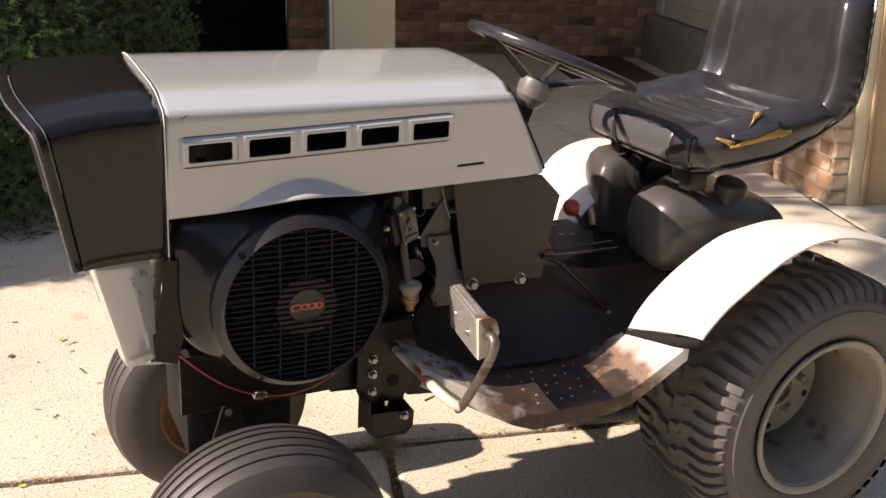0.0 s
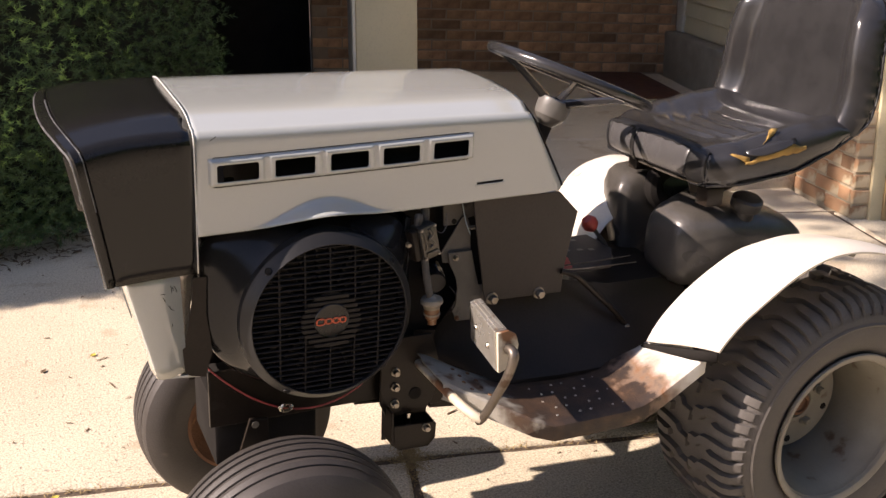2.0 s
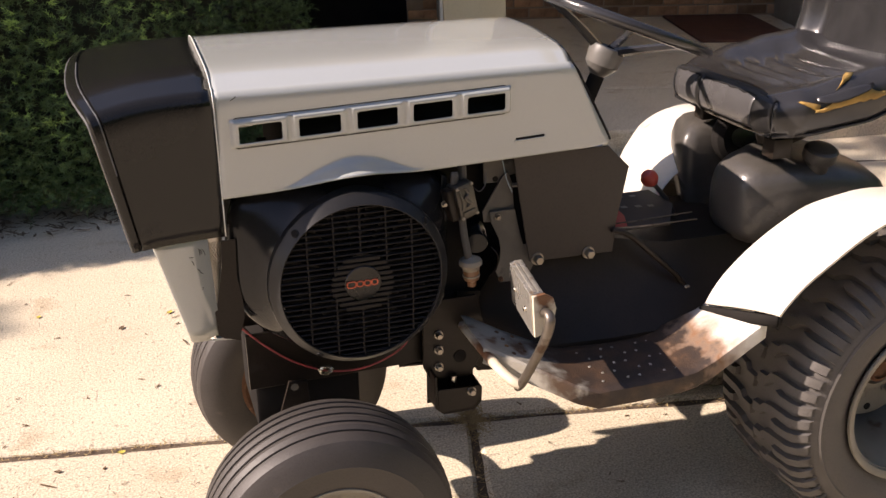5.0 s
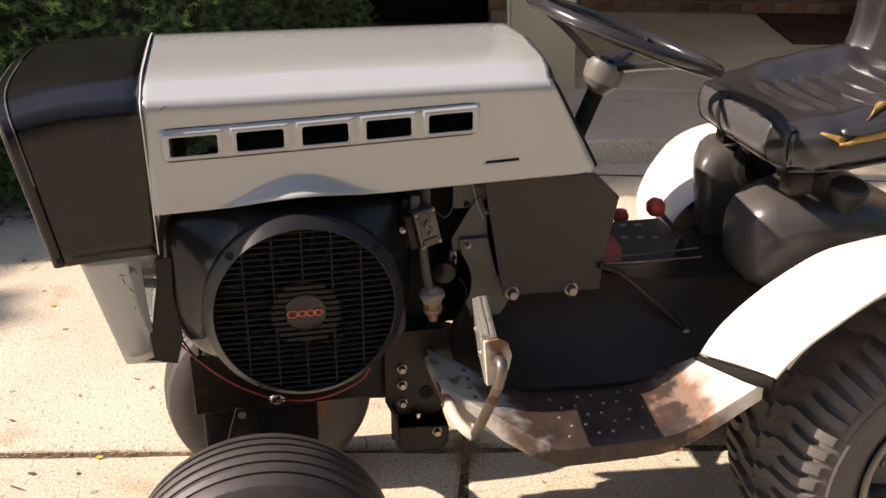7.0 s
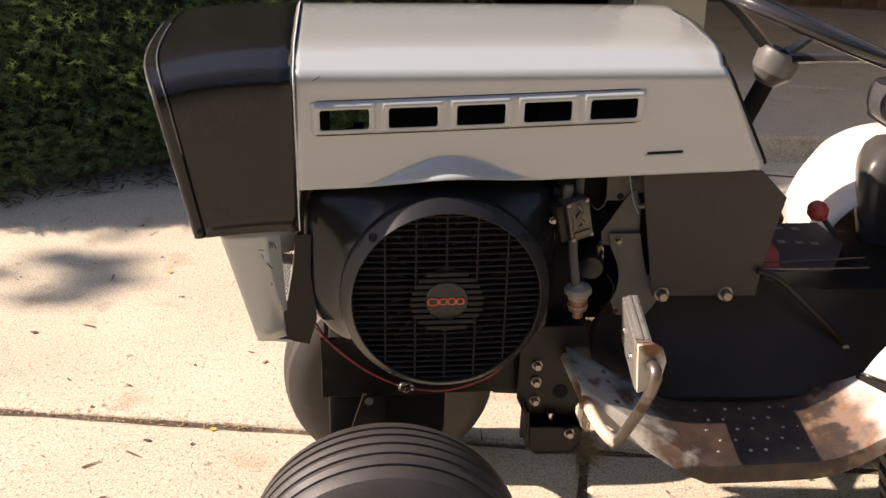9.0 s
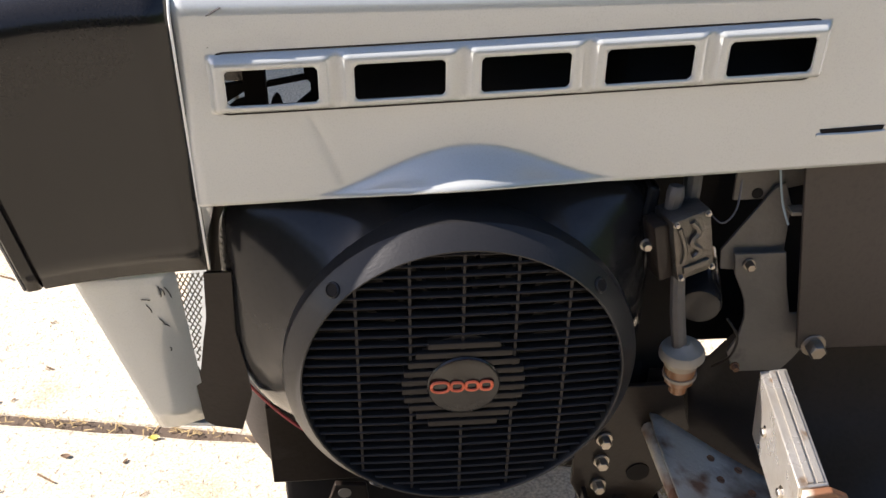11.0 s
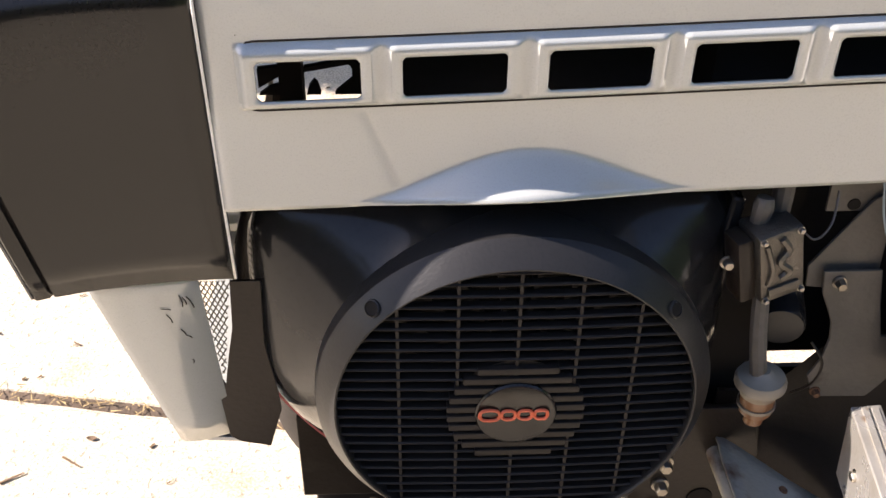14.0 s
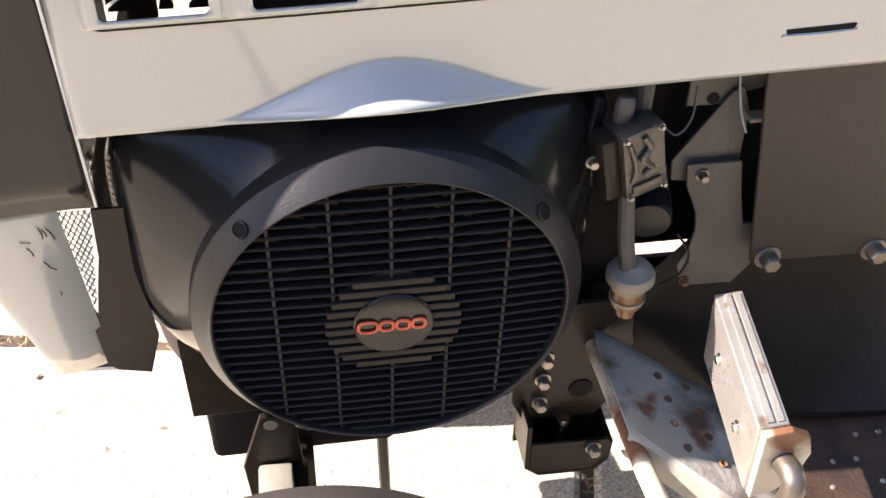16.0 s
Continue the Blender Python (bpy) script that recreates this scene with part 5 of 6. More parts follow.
def roll(y, a, off=0.0):
    """A place on the cushion's rolled front; a in degrees, 0 straight ahead, 90 on top."""
    e = (1 - min(1.0, abs(y) / 0.194) ** 5) ** 0.5
    a = radians(a)
    return seat_place(0.742 - (0.022 * e + off) * math.cos(a), y * (1 + off), 0.752 + (0.0365 * (0.55 + 0.45 * e) + off) * math.sin(a))


def roll_patch(name, y0, y1, a0, a1, off, mat, label="", ny=16, jag=0.0):
    bm = B()
    random.seed(int((y0 + 1) * 1000))
    rows = []
    for i in range(ny + 1):
        y = y0 + (y1 - y0) * i / ny
        j0, j1 = random.uniform(-jag, jag), random.uniform(-jag, jag)
        rows.append([roll(y, a0 + j0 + (a1 + j1 - a0 - j0) * k / 10, off) for k in range(11)])
    grid(bm, rows)
    return part(name, bm, mat, cush, label, solid=0.0012, auto=70)


bm = B()
grid(bm, [[roll(y, a) for a in range(-100, 111, 14)] for y in [-0.1935, -0.19, -0.185, -0.175, -0.16, -0.14, -0.10, -0.05, 0, 0.05, 0.10, 0.14, 0.16, 0.175, 0.185, 0.19, 0.1935]])
part("front_roll", bm, "vinyl", cush, auto=70)
# the roll's sunlit gloss is put into this paler face
roll_patch("taped_patch", -0.148, 0.178, -50, 58, 0.0016, "patch", "grey vinyl seat front, paler to paint in its sunlit gloss")
roll_patch("tape_edge", -0.186, 0.186, 52, 112, 0.0026, "tape", "black tape along the seat's front edge", 30, 4)
roll_patch("tape_end", -0.1885, -0.140, -60, 60, 0.0030, "tape", "", 8)
roll_patch("tape_strap", 0.064, 0.050, -75, 60, 0.0036, "tape", "black tape strap", 3)
roll_patch("tape_end", 0.170, 0.189, -60, 60, 0.0030, "tape", "", 6)
bm = B()
tube(bm, [roll(y, -72, 0.002) for y in (-0.17, -0.10, -0.03, 0.04, 0.06)], 0.0028, 8)
part("front_piping", bm, "steel", cush)
bm = B()
rows = []
BK = [(1.040, 0.806, 0.222), (1.052, 0.822, 0.224), (1.064, 0.852, 0.226), (1.074, 0.90, 0.224), (1.082, 0.950, 0.219), (1.089, 0.998, 0.212), (1.096, 1.034, 0.202), (1.103, 1.056, 0.188), (1.110, 1.070, 0.166), (1.118, 1.076, 0.13)]
for k in range(41):
    x, z, hw = spline(BK, k / 40)
    row = []
    for j in range(37):
        f = -1 + 2 * j / 36
        af = abs(f)
        bol = 0.030 * sstep(0.66, 0.90, af) - 0.016 * sstep(0.92, 1.0, af)
        bol -= 0.004 * math.exp(-((af - 0.64) / 0.03) ** 2)
        bol *= 1 - 0.75 * sstep(1.02, 1.07, z)
        row.append(seat_place(x - bol, f * hw, z))
    for f, dx in ((1.03, 0.004), (1.045, 0.016), (1.03, 0.030), (0.98, 0.040), (0.7, 0.046), (0, 0.048), (-0.7, 0.046), (-0.98, 0.040), (-1.03, 0.030), (-1.045, 0.016), (-1.03, 0.004)):
        pl = 0.0035 * math.sin(z * 330) * (1 if 0.84 < z < 1.03 else 0) if abs(f) > 1 else 0
        row.append(seat_place(x + dx, f * hw + (pl if f > 0 else -pl), z - 0.002))
    rows.append(row)
vs = grid(bm, rows, close_u=True)
bm.faces.new(vs[0])
bm.faces.new(vs[-1])
back = part("backrest", bm, "vinyl", tractor, "black vinyl backrest with pleated side bolsters", auto=75)
for sy in (-1, 1):
    bm = B()
    tube(bm, [cushion(x, sy * 1.6, 0.002) for x in (0.74, 0.80, 0.86, 0.92, 0.98, 1.03)] + [seat_place(x + 0.028, sy * 1.045 * hw, z) for x, z, hw in BK[1:-1]], 0.0028, 6)
    part("piping", bm, "vinyl", back)
# torn edge: a pointed sliver and a long band of foam laid bare below a lifted flap of vinyl
random.seed(12)
bm = B()
rows = []
for k in range(19):
    t_ = k / 18
    x = 0.800 + 0.132 * t_
    lo = -1.21 - 0.02 * t_ + random.uniform(-0.012, 0.012)
    hi = lo + 0.04 + 0.13 * sstep(0.0, 0.45, t_) * (1 - 0.75 * sstep(0.75, 1.0, t_)) + random.uniform(-0.010, 0.010)
    rows.append([cushion(x, lo + (hi - lo) * q / 4, 0.0012 + 0.002 * math.sin(math.pi * q / 4)) for q in range(5)])
grid(bm, rows)
part("torn_foam", bm, "foam", cush, "yellow foam in the torn seat edge", solid=0.001)
bm = B()
grid(bm, [[cushion(0.772 + 0.034 * t_ + 0.004 * q, -1.0 - 0.21 * t_ + (0.01 + 0.10 * t_) * q, 0.0016) for q in (0, 0.5, 1)] for t_ in (0, 0.25, 0.5, 0.75, 1)])
part("foam_sliver", bm, "foam", cush, solid=0.001)
bm = B()
grid(bm, [[cushion(0.842 + 0.030 * t_ + 0.012 * q, -0.97 + 0.05 * t_ + (0.03 + 0.05 * math.sin(3 * t_)) * q, 0.0015 + 0.004 * q) for q in (0, 0.5, 1)] for t_ in (0, 0.3, 0.6, 1)])
part("foam_tuft", bm, "foam", cush, solid=0.001)
bm = B()
rows = []
for k in range(9):
    t_ = k / 8
    x = 0.803 + 0.105 * t_
    drop = 0.15 * math.sin(math.pi * (0.12 + 0.80 * t_))
    rows.append([cushion(x, -0.99 - drop * (1 - q / 4), 0.0030 + 0.004 * (1 - q / 4) ** 2) for q in range(5)])
grid(bm, rows)
part("vinyl_flap", bm, "vinyl", cush, solid=0.002)

# shift lever
bm = B()
tube(bm, [(0.690, 0.0, 0.545), (0.665, 0.0, 0.585), (0.632, 0.0, 0.622)], 0.0045, 8, False)
lev = part("shift_lever", bm, "steel", tractor)
bm = B()
lathe(bm, [(0.0001, -0.017), (0.010, -0.0145), (0.0165, -0.005), (0.0168, 0.005), (0.011, 0.014), (0.0001, 0.017)], (0.6255, 0.0, 0.630), (-0.6, 0, 0.75), 20)
part("knob", bm, "red", lev, "round red plastic knob")

bm = B()
lathe(bm, [(0.0001, -0.015), (0.009, -0.0125), (0.0148, -0.004), (0.015, 0.004), (0.010, 0.0125), (0.0001, 0.015)], (0.604, 0.10, 0.575), (0, 0, 1), 18)
kn2 = part("far_knob", bm, "red", lev, "small red plastic knob")
bm = B()
tube(bm, [(0.605, 0.10, 0.50), (0.604, 0.10, 0.565)], 0.004, 8, False)
part("knob_stem", bm, "steel", lev)

# shift plate with red and pale marks on the tunnel
bm = B()
plate(bm, [(0.490, -0.118), (0.605, -0.118), (0.665, -0.028), (0.660, 0.06), (0.545, 0.06), (0.490, -0.02)], 0.5800, 0.5835, "z")
deck = part("shift_plate", bm, "panel", tractor, "black shift plate with red and pale markings", bevel=0.001)
bm = B()
plate(bm, [(0.497, -0.105), (0.525, -0.105), (0.545, -0.055), (0.548, -0.01), (0.520, 0.03), (0.497, -0.02)], 0.5837, 0.5845, "z")
part("red_marking", bm, "red", deck)
for x, y in ((0.548, 0.035), (0.578, 0.034), (0.605, 0.03), (0.560, -0.02), (0.588, -0.025), (0.612, -0.03)):
    bm = B()
    plate(bm, [(x, y), (x + 0.012, y), (x + 0.012, y + 0.010), (x, y + 0.010)], 0.5837, 0.5843, "z")
    part("pale_marking", bm, "rim", deck)
bm = B()
tube(bm, [(0.472, -0.135, 0.598), (0.54, -0.131, 0.592), (0.66, -0.120, 0.586)], 0.0015, 6)
part("control_wire", bm, "worn_rod", tractor)
bm = B()
tube(bm, [(0.474, -0.128, 0.602), (0.55, -0.100, 0.590), (0.67, -0.085, 0.586)], 0.0015, 6)
part("control_wire", bm, "worn_rod", tractor)
bm = B()
tube(bm, [(0.466, -0.157, 0.604), (0.50, -0.160, 0.590), (0.55, -0.160, 0.546), (0.60, -0.158, 0.50), (0.624, -0.154, 0.473)], 0.0052, 10)
rd = part("control_rod", bm, "black", tractor, "thin black control rod")
bm = B()
bolt(bm, (0.627, -0.152, 0.468), (0, -1, 0), 0.007, 0.006)
part("pivot_bolt", bm, "steel", rd)

# plates and fuel gear between engine and tower
bm = B()
plate(bm, [(0.246, 0.656), (0.292, 0.656), (0.300, 0.620), (0.309, 0.588), (0.345, 0.588), (0.345, 0.520), (0.268, 0.522), (0.258, 0.546), (0.2655, 0.564), (0.2672, 0.586), (0.2640, 0.604), (0.258, 0.618), (0.250, 0.634)], -0.1320, -0.1290)
fw = part("engine_side_plate", bm, "plateg", tractor, "grimy grey engine side plate", bevel=0.0008)
bm = B()
bolt(bm, (0.260, -0.1320, 0.646), (0, -1, 0), 0.0042, 0.005)
part("bolt", bm, "steel", fw)
bm = B()
bolt(bm, (0.268, -0.1320, 0.529), (0, -1, 0), 0.0034, 0.004)
part("bolt", bm, "rust", fw)
bm = B()
plate(bm, [(0.236, 0.656), (0.2385, 0.636), (0.295, 0.628), (0.290, 0.700), (0.281, 0.722), (0.272, 0.716)], -0.1245, -0.1215)
part("upper_plate", bm, "plateg", tractor, "grimy grey slanting plate behind the fuel pump", bevel=0.0008)
bm = B()
plate(bm, [(0.240, 0.703), (0.238, 0.745), (0.300, 0.748), (0.300, 0.716), (0.281, 0.712), (0.270, 0.703)], -0.1195, -0.1165)
ub = part("upper_bracket", bm, "plateg", tractor, bevel=0.001)
bm = B()
lathe(bm, [(0.0001, 0.1203), (0.0050, 0.1203), (0.0050, 0.118)], (0.2600, 0, 0.7095), (0, -1, 0), 14)
part("bracket_hole", bm, "void", ub)
# near-black strip for the shade in the slot beside the side panel
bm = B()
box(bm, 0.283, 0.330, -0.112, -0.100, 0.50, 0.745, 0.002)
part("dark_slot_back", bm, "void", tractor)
# added near-black sheet: the dark behind the fuel gear put into a plate
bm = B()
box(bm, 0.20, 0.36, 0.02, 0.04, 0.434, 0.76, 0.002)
part("firewall", bm, "void", tractor, "near-black sheet standing for the shade behind the fuel gear")
bm = B()
box(bm, 0.284, 0.298, -0.140, -0.128, 0.698, 0.702, 0.0008)
part("pale_tab", bm, "offwhite", tractor)
# fuel pump
bm = B()
m = Matrix.Translation((0.1855, -0.166, 0.6985)) @ Matrix.Rotation(radians(-12), 4, "Y") @ Matrix.Rotation(radians(14), 4, "Z")
box(bm, -0.017, 0.017, -0.014, 0.016, -0.029, 0.029, 0.002, m)
pump = part("fuel_pump", bm, "castalu", tractor, "cast metal fuel pump with a ribbed cover")
bm = B()
box(bm, -0.012, 0.012, -0.0165, -0.013, -0.024, -0.016, 0.001, m)
tube(bm, [m @ Vector(p) for p in ((-0.002, -0.0145, -0.010), (0.004, -0.016, -0.004), (-0.003, -0.016, 0.006), (0.004, -0.016, 0.014), (0.000, -0.0145, 0.024))], 0.0028, 6)
tube(bm, [m @ Vector(p) for p in ((-0.012, -0.0145, -0.012), (-0.009, -0.016, 0.002), (-0.012, -0.0145, 0.022))], 0.0022, 6)
part("cover_rib", bm, "castalu", pump)
for dx, dz in ((-0.014, -0.026), (0.014, -0.026), (-0.014, 0.026), (0.014, 0.026)):
    bm = B()
    bolt(bm, m @ Vector((dx, -0.014, dz)), m.to_3x3() @ Vector((0, -1, 0)), 0.0021, 0.002)
    part("pump_screw", bm, "steel", pump)
bm = B()
box(bm, -0.030, -0.017, -0.008, 0.014, -0.028, 0.026, 0.003, m)
part("pump_body", bm, "black", pump)
bm = B()
bolt(bm, (0.1535, -0.168, 0.695), (0, -1, 0), 0.004, 0.004)
part("pump_bolt", bm, "steel", pump)
bm = B()
tube(bm, [(0.173, -0.160, 0.722), (0.1735, -0.161, 0.737), (0.174, -0.160, 0.744)], [0.0062, 0.0075, 0.0058], 10)
part("elbow", bm, "hose", pump)
bm = B()
tube(bm, [(0.190, -0.150, 0.715), (0.191, -0.148, 0.740), (0.192, -0.140, 0.770)], 0.0075, 10)
part("upper_hose", bm, "hose", pump)
bm = B()
tube(bm, [(0.182, -0.172, 0.672), (0.185, -0.178, 0.635), (0.190, -0.184, 0.600)], [0.0060, 0.0066, 0.0066], 10)
part("fuel_hose", bm, "hose", pump, "perished black fuel hose")
fc = Vector((0.1935, -0.184, 0.5885))
bm = B()
lathe(bm, [(0.006, 0.016), (0.010, 0.012), (0.0175, 0.010), (0.0195, 0.006), (0.0195, 0.002), (0.017, 0.0), (0.0145, -0.004), (0.0140, -0.008)], fc, (-0.05, 0, 1), 24)
fil = part("fuel_filter", bm, "offwhite", tractor, "small off-white and amber fuel filter")
bm = B()
lathe(bm, [(0.0138, -0.006), (0.0132, -0.022), (0.0125, -0.026), (0.008, -0.029), (0.0075, -0.038), (0.0001, -0.038)], fc, (-0.05, 0, 1), 20)
part("filter_bowl", bm, "amber", fil)
bm = B()
lathe(bm, [(0.0146, -0.017), (0.0146, -0.020)], fc, (-0.05, 0, 1), 20)
part("filter_clip", bm, "offwhite", fil)
bm = B()
lathe(bm, [(0.0001, 0.0), (0.018, 0.0), (0.020, 0.004), (0.020, 0.07)], (0.222, -0.135, 0.603), (0.25, 1, 0.1), 24)
part("oil_filter", bm, "gloss", tractor, "glossy black canister")
bm = B()
tube(bm, [(0.243, -0.15, 0.60), (0.252, -0.158, 0.585), (0.250, -0.155, 0.56), (0.238, -0.15, 0.545)], 0.0012, 5)
part("thin_wire", bm, "black", tractor)
bm = B()
tube(bm, [(0.205, -0.150, 0.715), (0.218, -0.157, 0.705), (0.230, -0.152, 0.715), (0.235, -0.14, 0.735)], 0.0009, 5)
part("pale_wire", bm, "worn_rod", tractor)
bm = B()
tube(bm, [(0.264, -0.140, 0.750), (0.272, -0.142, 0.715), (0.283, -0.140, 0.690)], 0.0010, 5)
part("thin_wire", bm, "wire_blue", tractor)
# shiny edge of the housing beside the pump
bm = B()
plate(bm, [(0.150, 0.500), (0.160, 0.520), (0.166, 0.735), (0.156, 0.738), (0.140, 0.52)], -0.150, -0.085)
part("housing_flange", bm, "gloss", housing, bevel=0.003)

# near-black boxes added to darken the hood's openings, then brace shapes
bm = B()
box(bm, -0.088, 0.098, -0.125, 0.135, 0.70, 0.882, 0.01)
part("air_cleaner", bm, "void", tractor, "near-black box added to darken the hood openings")
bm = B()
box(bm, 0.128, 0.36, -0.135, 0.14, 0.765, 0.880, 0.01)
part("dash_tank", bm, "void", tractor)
bm = B()
plate(bm, [(-0.170, 0.74), (-0.170, 0.885), (-0.152, 0.885), (-0.152, 0.74)], -0.02, 0.0)
br_ = part("hood_brace", bm, "void", hood)
for nm, poly in (("brace_arm", [(-0.15, 0.777), (-0.151, 0.773), (-0.117, 0.779), (-0.117, 0.783)]), ("clamp_plate", [(-0.118, 0.79), (-0.118, 0.779), (-0.115, 0.779), (-0.113, 0.776), (-0.113, 0.767), (-0.126, 0.756), (-0.127, 0.754), (-0.104, 0.754), (-0.103, 0.79)]), ("clamp_tooth", [(-0.149, 0.754), (-0.147, 0.761), (-0.143, 0.766), (-0.14, 0.763), (-0.138, 0.754)]), ("brace_foot", [(-0.186, 0.776), (-0.169, 0.778), (-0.169, 0.77), (-0.186, 0.76)]), ("brace_foot", [(-0.186, 0.754), (-0.178, 0.76), (-0.169, 0.763), (-0.17, 0.754)])):
    bm = B()
    plate(bm, poly, -0.02, -0.014)
    part(nm, bm, "void", br_)
# front frame details: wiring, clamp, axle pivot
bm = B()
tube(bm, [(-0.196, -0.091, 0.528), (-0.185, -0.094, 0.500), (-0.150, -0.104, 0.462), (-0.105, -0.108, 0.424), (-0.060, -0.108, 0.398), (-0.030, -0.108, 0.388), (0.015, -0.113, 0.387), (0.060, -0.116, 0.400), (0.095, -0.118, 0.422), (0.110, -0.113, 0.448)], 0.0017, 6)
part("red_wire", bm, "wire_red", tractor, "thin faded red wire hanging below the housing")
bm = B()
tube(bm, [(-0.190, -0.086, 0.518), (-0.165, -0.094, 0.476), (-0.120, -0.101, 0.428), (-0.080, -0.104, 0.408), (-0.045, -0.103, 0.394)], 0.0014, 6)
part("black_wire", bm, "black", tractor)
bm = B()
for k in range(7):
    a = k * 0.9
    tube(bm, [(-0.048 + 0.010 * math.cos(a), -0.112 + 0.004 * math.sin(k * 2.0), 0.398 + 0.006 * math.sin(a)), (-0.044 + 0.011 * math.cos(a + 1), -0.116, 0.396 + 0.007 * math.sin(a + 1.2)), (-0.048 + 0.010 * math.cos(a + 2.2), -0.112, 0.397 + 0.006 * math.sin(a + 2.1))], 0.0022, 6)
part("wire_clamp", bm, "chrome", tractor, "shiny metal wire clamp")
bm = B()
plate(bm, [(-0.111, 0.390), (-0.080, 0.386), (-0.071, 0.25), (-0.066, 0.16), (-0.124, 0.16), (-0.133, 0.318)], -0.122, -0.116)
ap = part("axle_pivot_plate", bm, "black", tractor, "black steel axle plate with a hole", bevel=0.001)
# the hole is a pale disc set on the plate, not cut through
bm = B()
lathe(bm, [(0.0001, 0.1228), (0.0066, 0.1228), (0.0066, 0.120)], (-0.102, 0, 0.378), (0, -1, 0), 16)
part("plate_hole", bm, "offwhite", ap)
bm = B()
box(bm, -0.119, -0.086, -0.165, -0.123, 0.20, 0.322, 0.004)
part("spindle_block", bm, "rim", ap, "dull grey-brown spindle block")
bm = B()
tube(bm, [(0.006, -0.05, 0.40), (0.009, -0.05, 0.26), (0.014, -0.05, 0.05)], 0.0065, 8, False)
part("drag_rod", bm, "black", tractor)
bm = B()
tube(bm, [(0.10, -0.06, 0.352), (0.19, -0.07, 0.350)], 0.006, 8, False)
part("cross_rod", bm, "black", tractor)
bm = B()
plate(bm, [(0.200, 0.500), (0.240, 0.496), (0.252, 0.478), (0.345, 0.478), (0.345, 0.40), (0.200, 0.40)], -0.100, -0.096)
part("lower_side_plate", bm, "black", tractor)
# added near-black plate closes the bright see-through gap behind the pump
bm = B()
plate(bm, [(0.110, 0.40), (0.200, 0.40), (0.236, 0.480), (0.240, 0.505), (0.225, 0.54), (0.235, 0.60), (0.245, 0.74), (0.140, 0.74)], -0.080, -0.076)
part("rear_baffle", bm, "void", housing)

# ---- house, porch and hedge ----
def wall(name, u0, u1, v0, v1, z0, z1, mat, label, cat="wall"):
    bm = B()
    box(bm, u0, u1, v0, v1, z0, z1)
    to_house(bm)
    return tagged(part(name, bm, mat, smooth=False), label, cat, kind="structure")


H = 2.9
w_back = wall("wall_north", -2.13, 0.45, 2.93, 3.13, -0.05, H, "mortar", "brown brick wall at the back of the porch")
# flat near-black wall in place of the deep shade left of the bricks
wall("wall_recess", -3.6, -2.13, 3.20, 3.30, -0.05, H, "void", "near-black wall standing for the deep shade beside the porch")
w_pier = wall("wall_garage_pier", 0.028, 0.20, 0.0, 0.48, -0.05, H, "mortar_pale", "red brick pier beside the garage door")
wall("wall_garage_return", 0.20, 0.455, 0.06, 0.48, -0.05, H, "mortar_pale", "plain wall behind the garage door trim")
wall("wall_garage_side", 0.42, 0.455, 0.48, 2.93, 0.40, H, "clap", "cream clapboard side wall of the garage")
for k in range(9):
    bm = B()
    z0 = 0.41 + 0.105 * k
    plate(bm, [(0.42, z0 + 0.11), (0.404, z0 + 0.002), (0.406, z0), (0.42, z0)], 0.50, 2.80)
    to_house(bm)
    part("clapboard", bm, "clap", bpy.data.objects["wall_garage_side"], smooth=False)
bm = B()
box(bm, 0.395, 0.44, 2.80, 2.915, 0.40, H, 0.004)
to_house(bm)
tagged(part("corner_board", bm, "jamb"), "cream painted corner board", "trim", kind="structure")
bm = B()
box(bm, 0.305, 0.45, 0.487, 2.90, 0.0, 0.40, 0.015)
to_house(bm)
tagged(part("plinth", bm, "stone"), "rough grey stone plinth below the clapboards", "plinth", kind="structure")
bm = B()
box(bm, 0.100, 0.158, -0.022, 0.0, -0.02, H, 0.003)
to_house(bm)
tagged(part("corner_trim", bm, "trim"), "cream painted edge trim beside the brick pier", "trim", kind="structure")
bm = B()
for a, c, d, e in ((0.160, 0.178, -0.030, 0.055), (0.180, 0.302, -0.012, 0.055)):
    box(bm, a, c, d, e, -0.02, H, 0.003)
to_house(bm)
tagged(part("door_trim", bm, "wood"), "tan wooden garage door trim", "trim", kind="structure")
bm = B()
box(bm, 0.306, 0.405, -0.022, 0.055, -0.02, H, 0.003)
to_house(bm)
jam = tagged(part("door_jamb", bm, "jamb"), "white painted garage door jamb with screw holes", "trim", kind="structure")
bm = B()
box(bm, 0.412, 0.424, -0.006, 0.11, -0.02, H, 0.002)
box(bm, 0.432, 0.440, 0.012, 0.12, -0.02, H, 0.002)
to_house(bm)
part("weather_strip", bm, "wood", jam)
for z in (0.10, 0.16, 0.48, 0.56, 0.95):
    bm = B()
    lathe(bm, [(0.005, 0.0232), (0.005, 0.0222)], (0.372, 0, z), (0, -1, 0), 10)
    to_house(bm)
    part("screw_hole", bm, "void", jam)
# garage walls and floor carry the indoor shade in their dark colours
wall("garage_back_wall", 0.3, 4.5, 4.0, 4.1, -0.05, H, "dark", "garage wall painted dark for indoor shade")
wall("garage_far_wall", 4.4, 4.5, -0.1, 4.0, -0.05, H, "dark", "garage wall painted dark for indoor shade")
wall("garage_near_wall", 0.46, 0.60, 0.13, 4.0, -0.05, H, "dark", "garage wall painted dark for indoor shade")
wall("garage_floor", 0.44, 4.4, 0.0, 4.0, -0.05, -0.003, "garage_floor", "stained garage floor, darkened for indoor shade", "floor")
wall("porch_ceiling", -6.1, 4.5, 0.75, 4.5, H, H + 0.1, "trim", "painted porch ceiling", "ceiling")
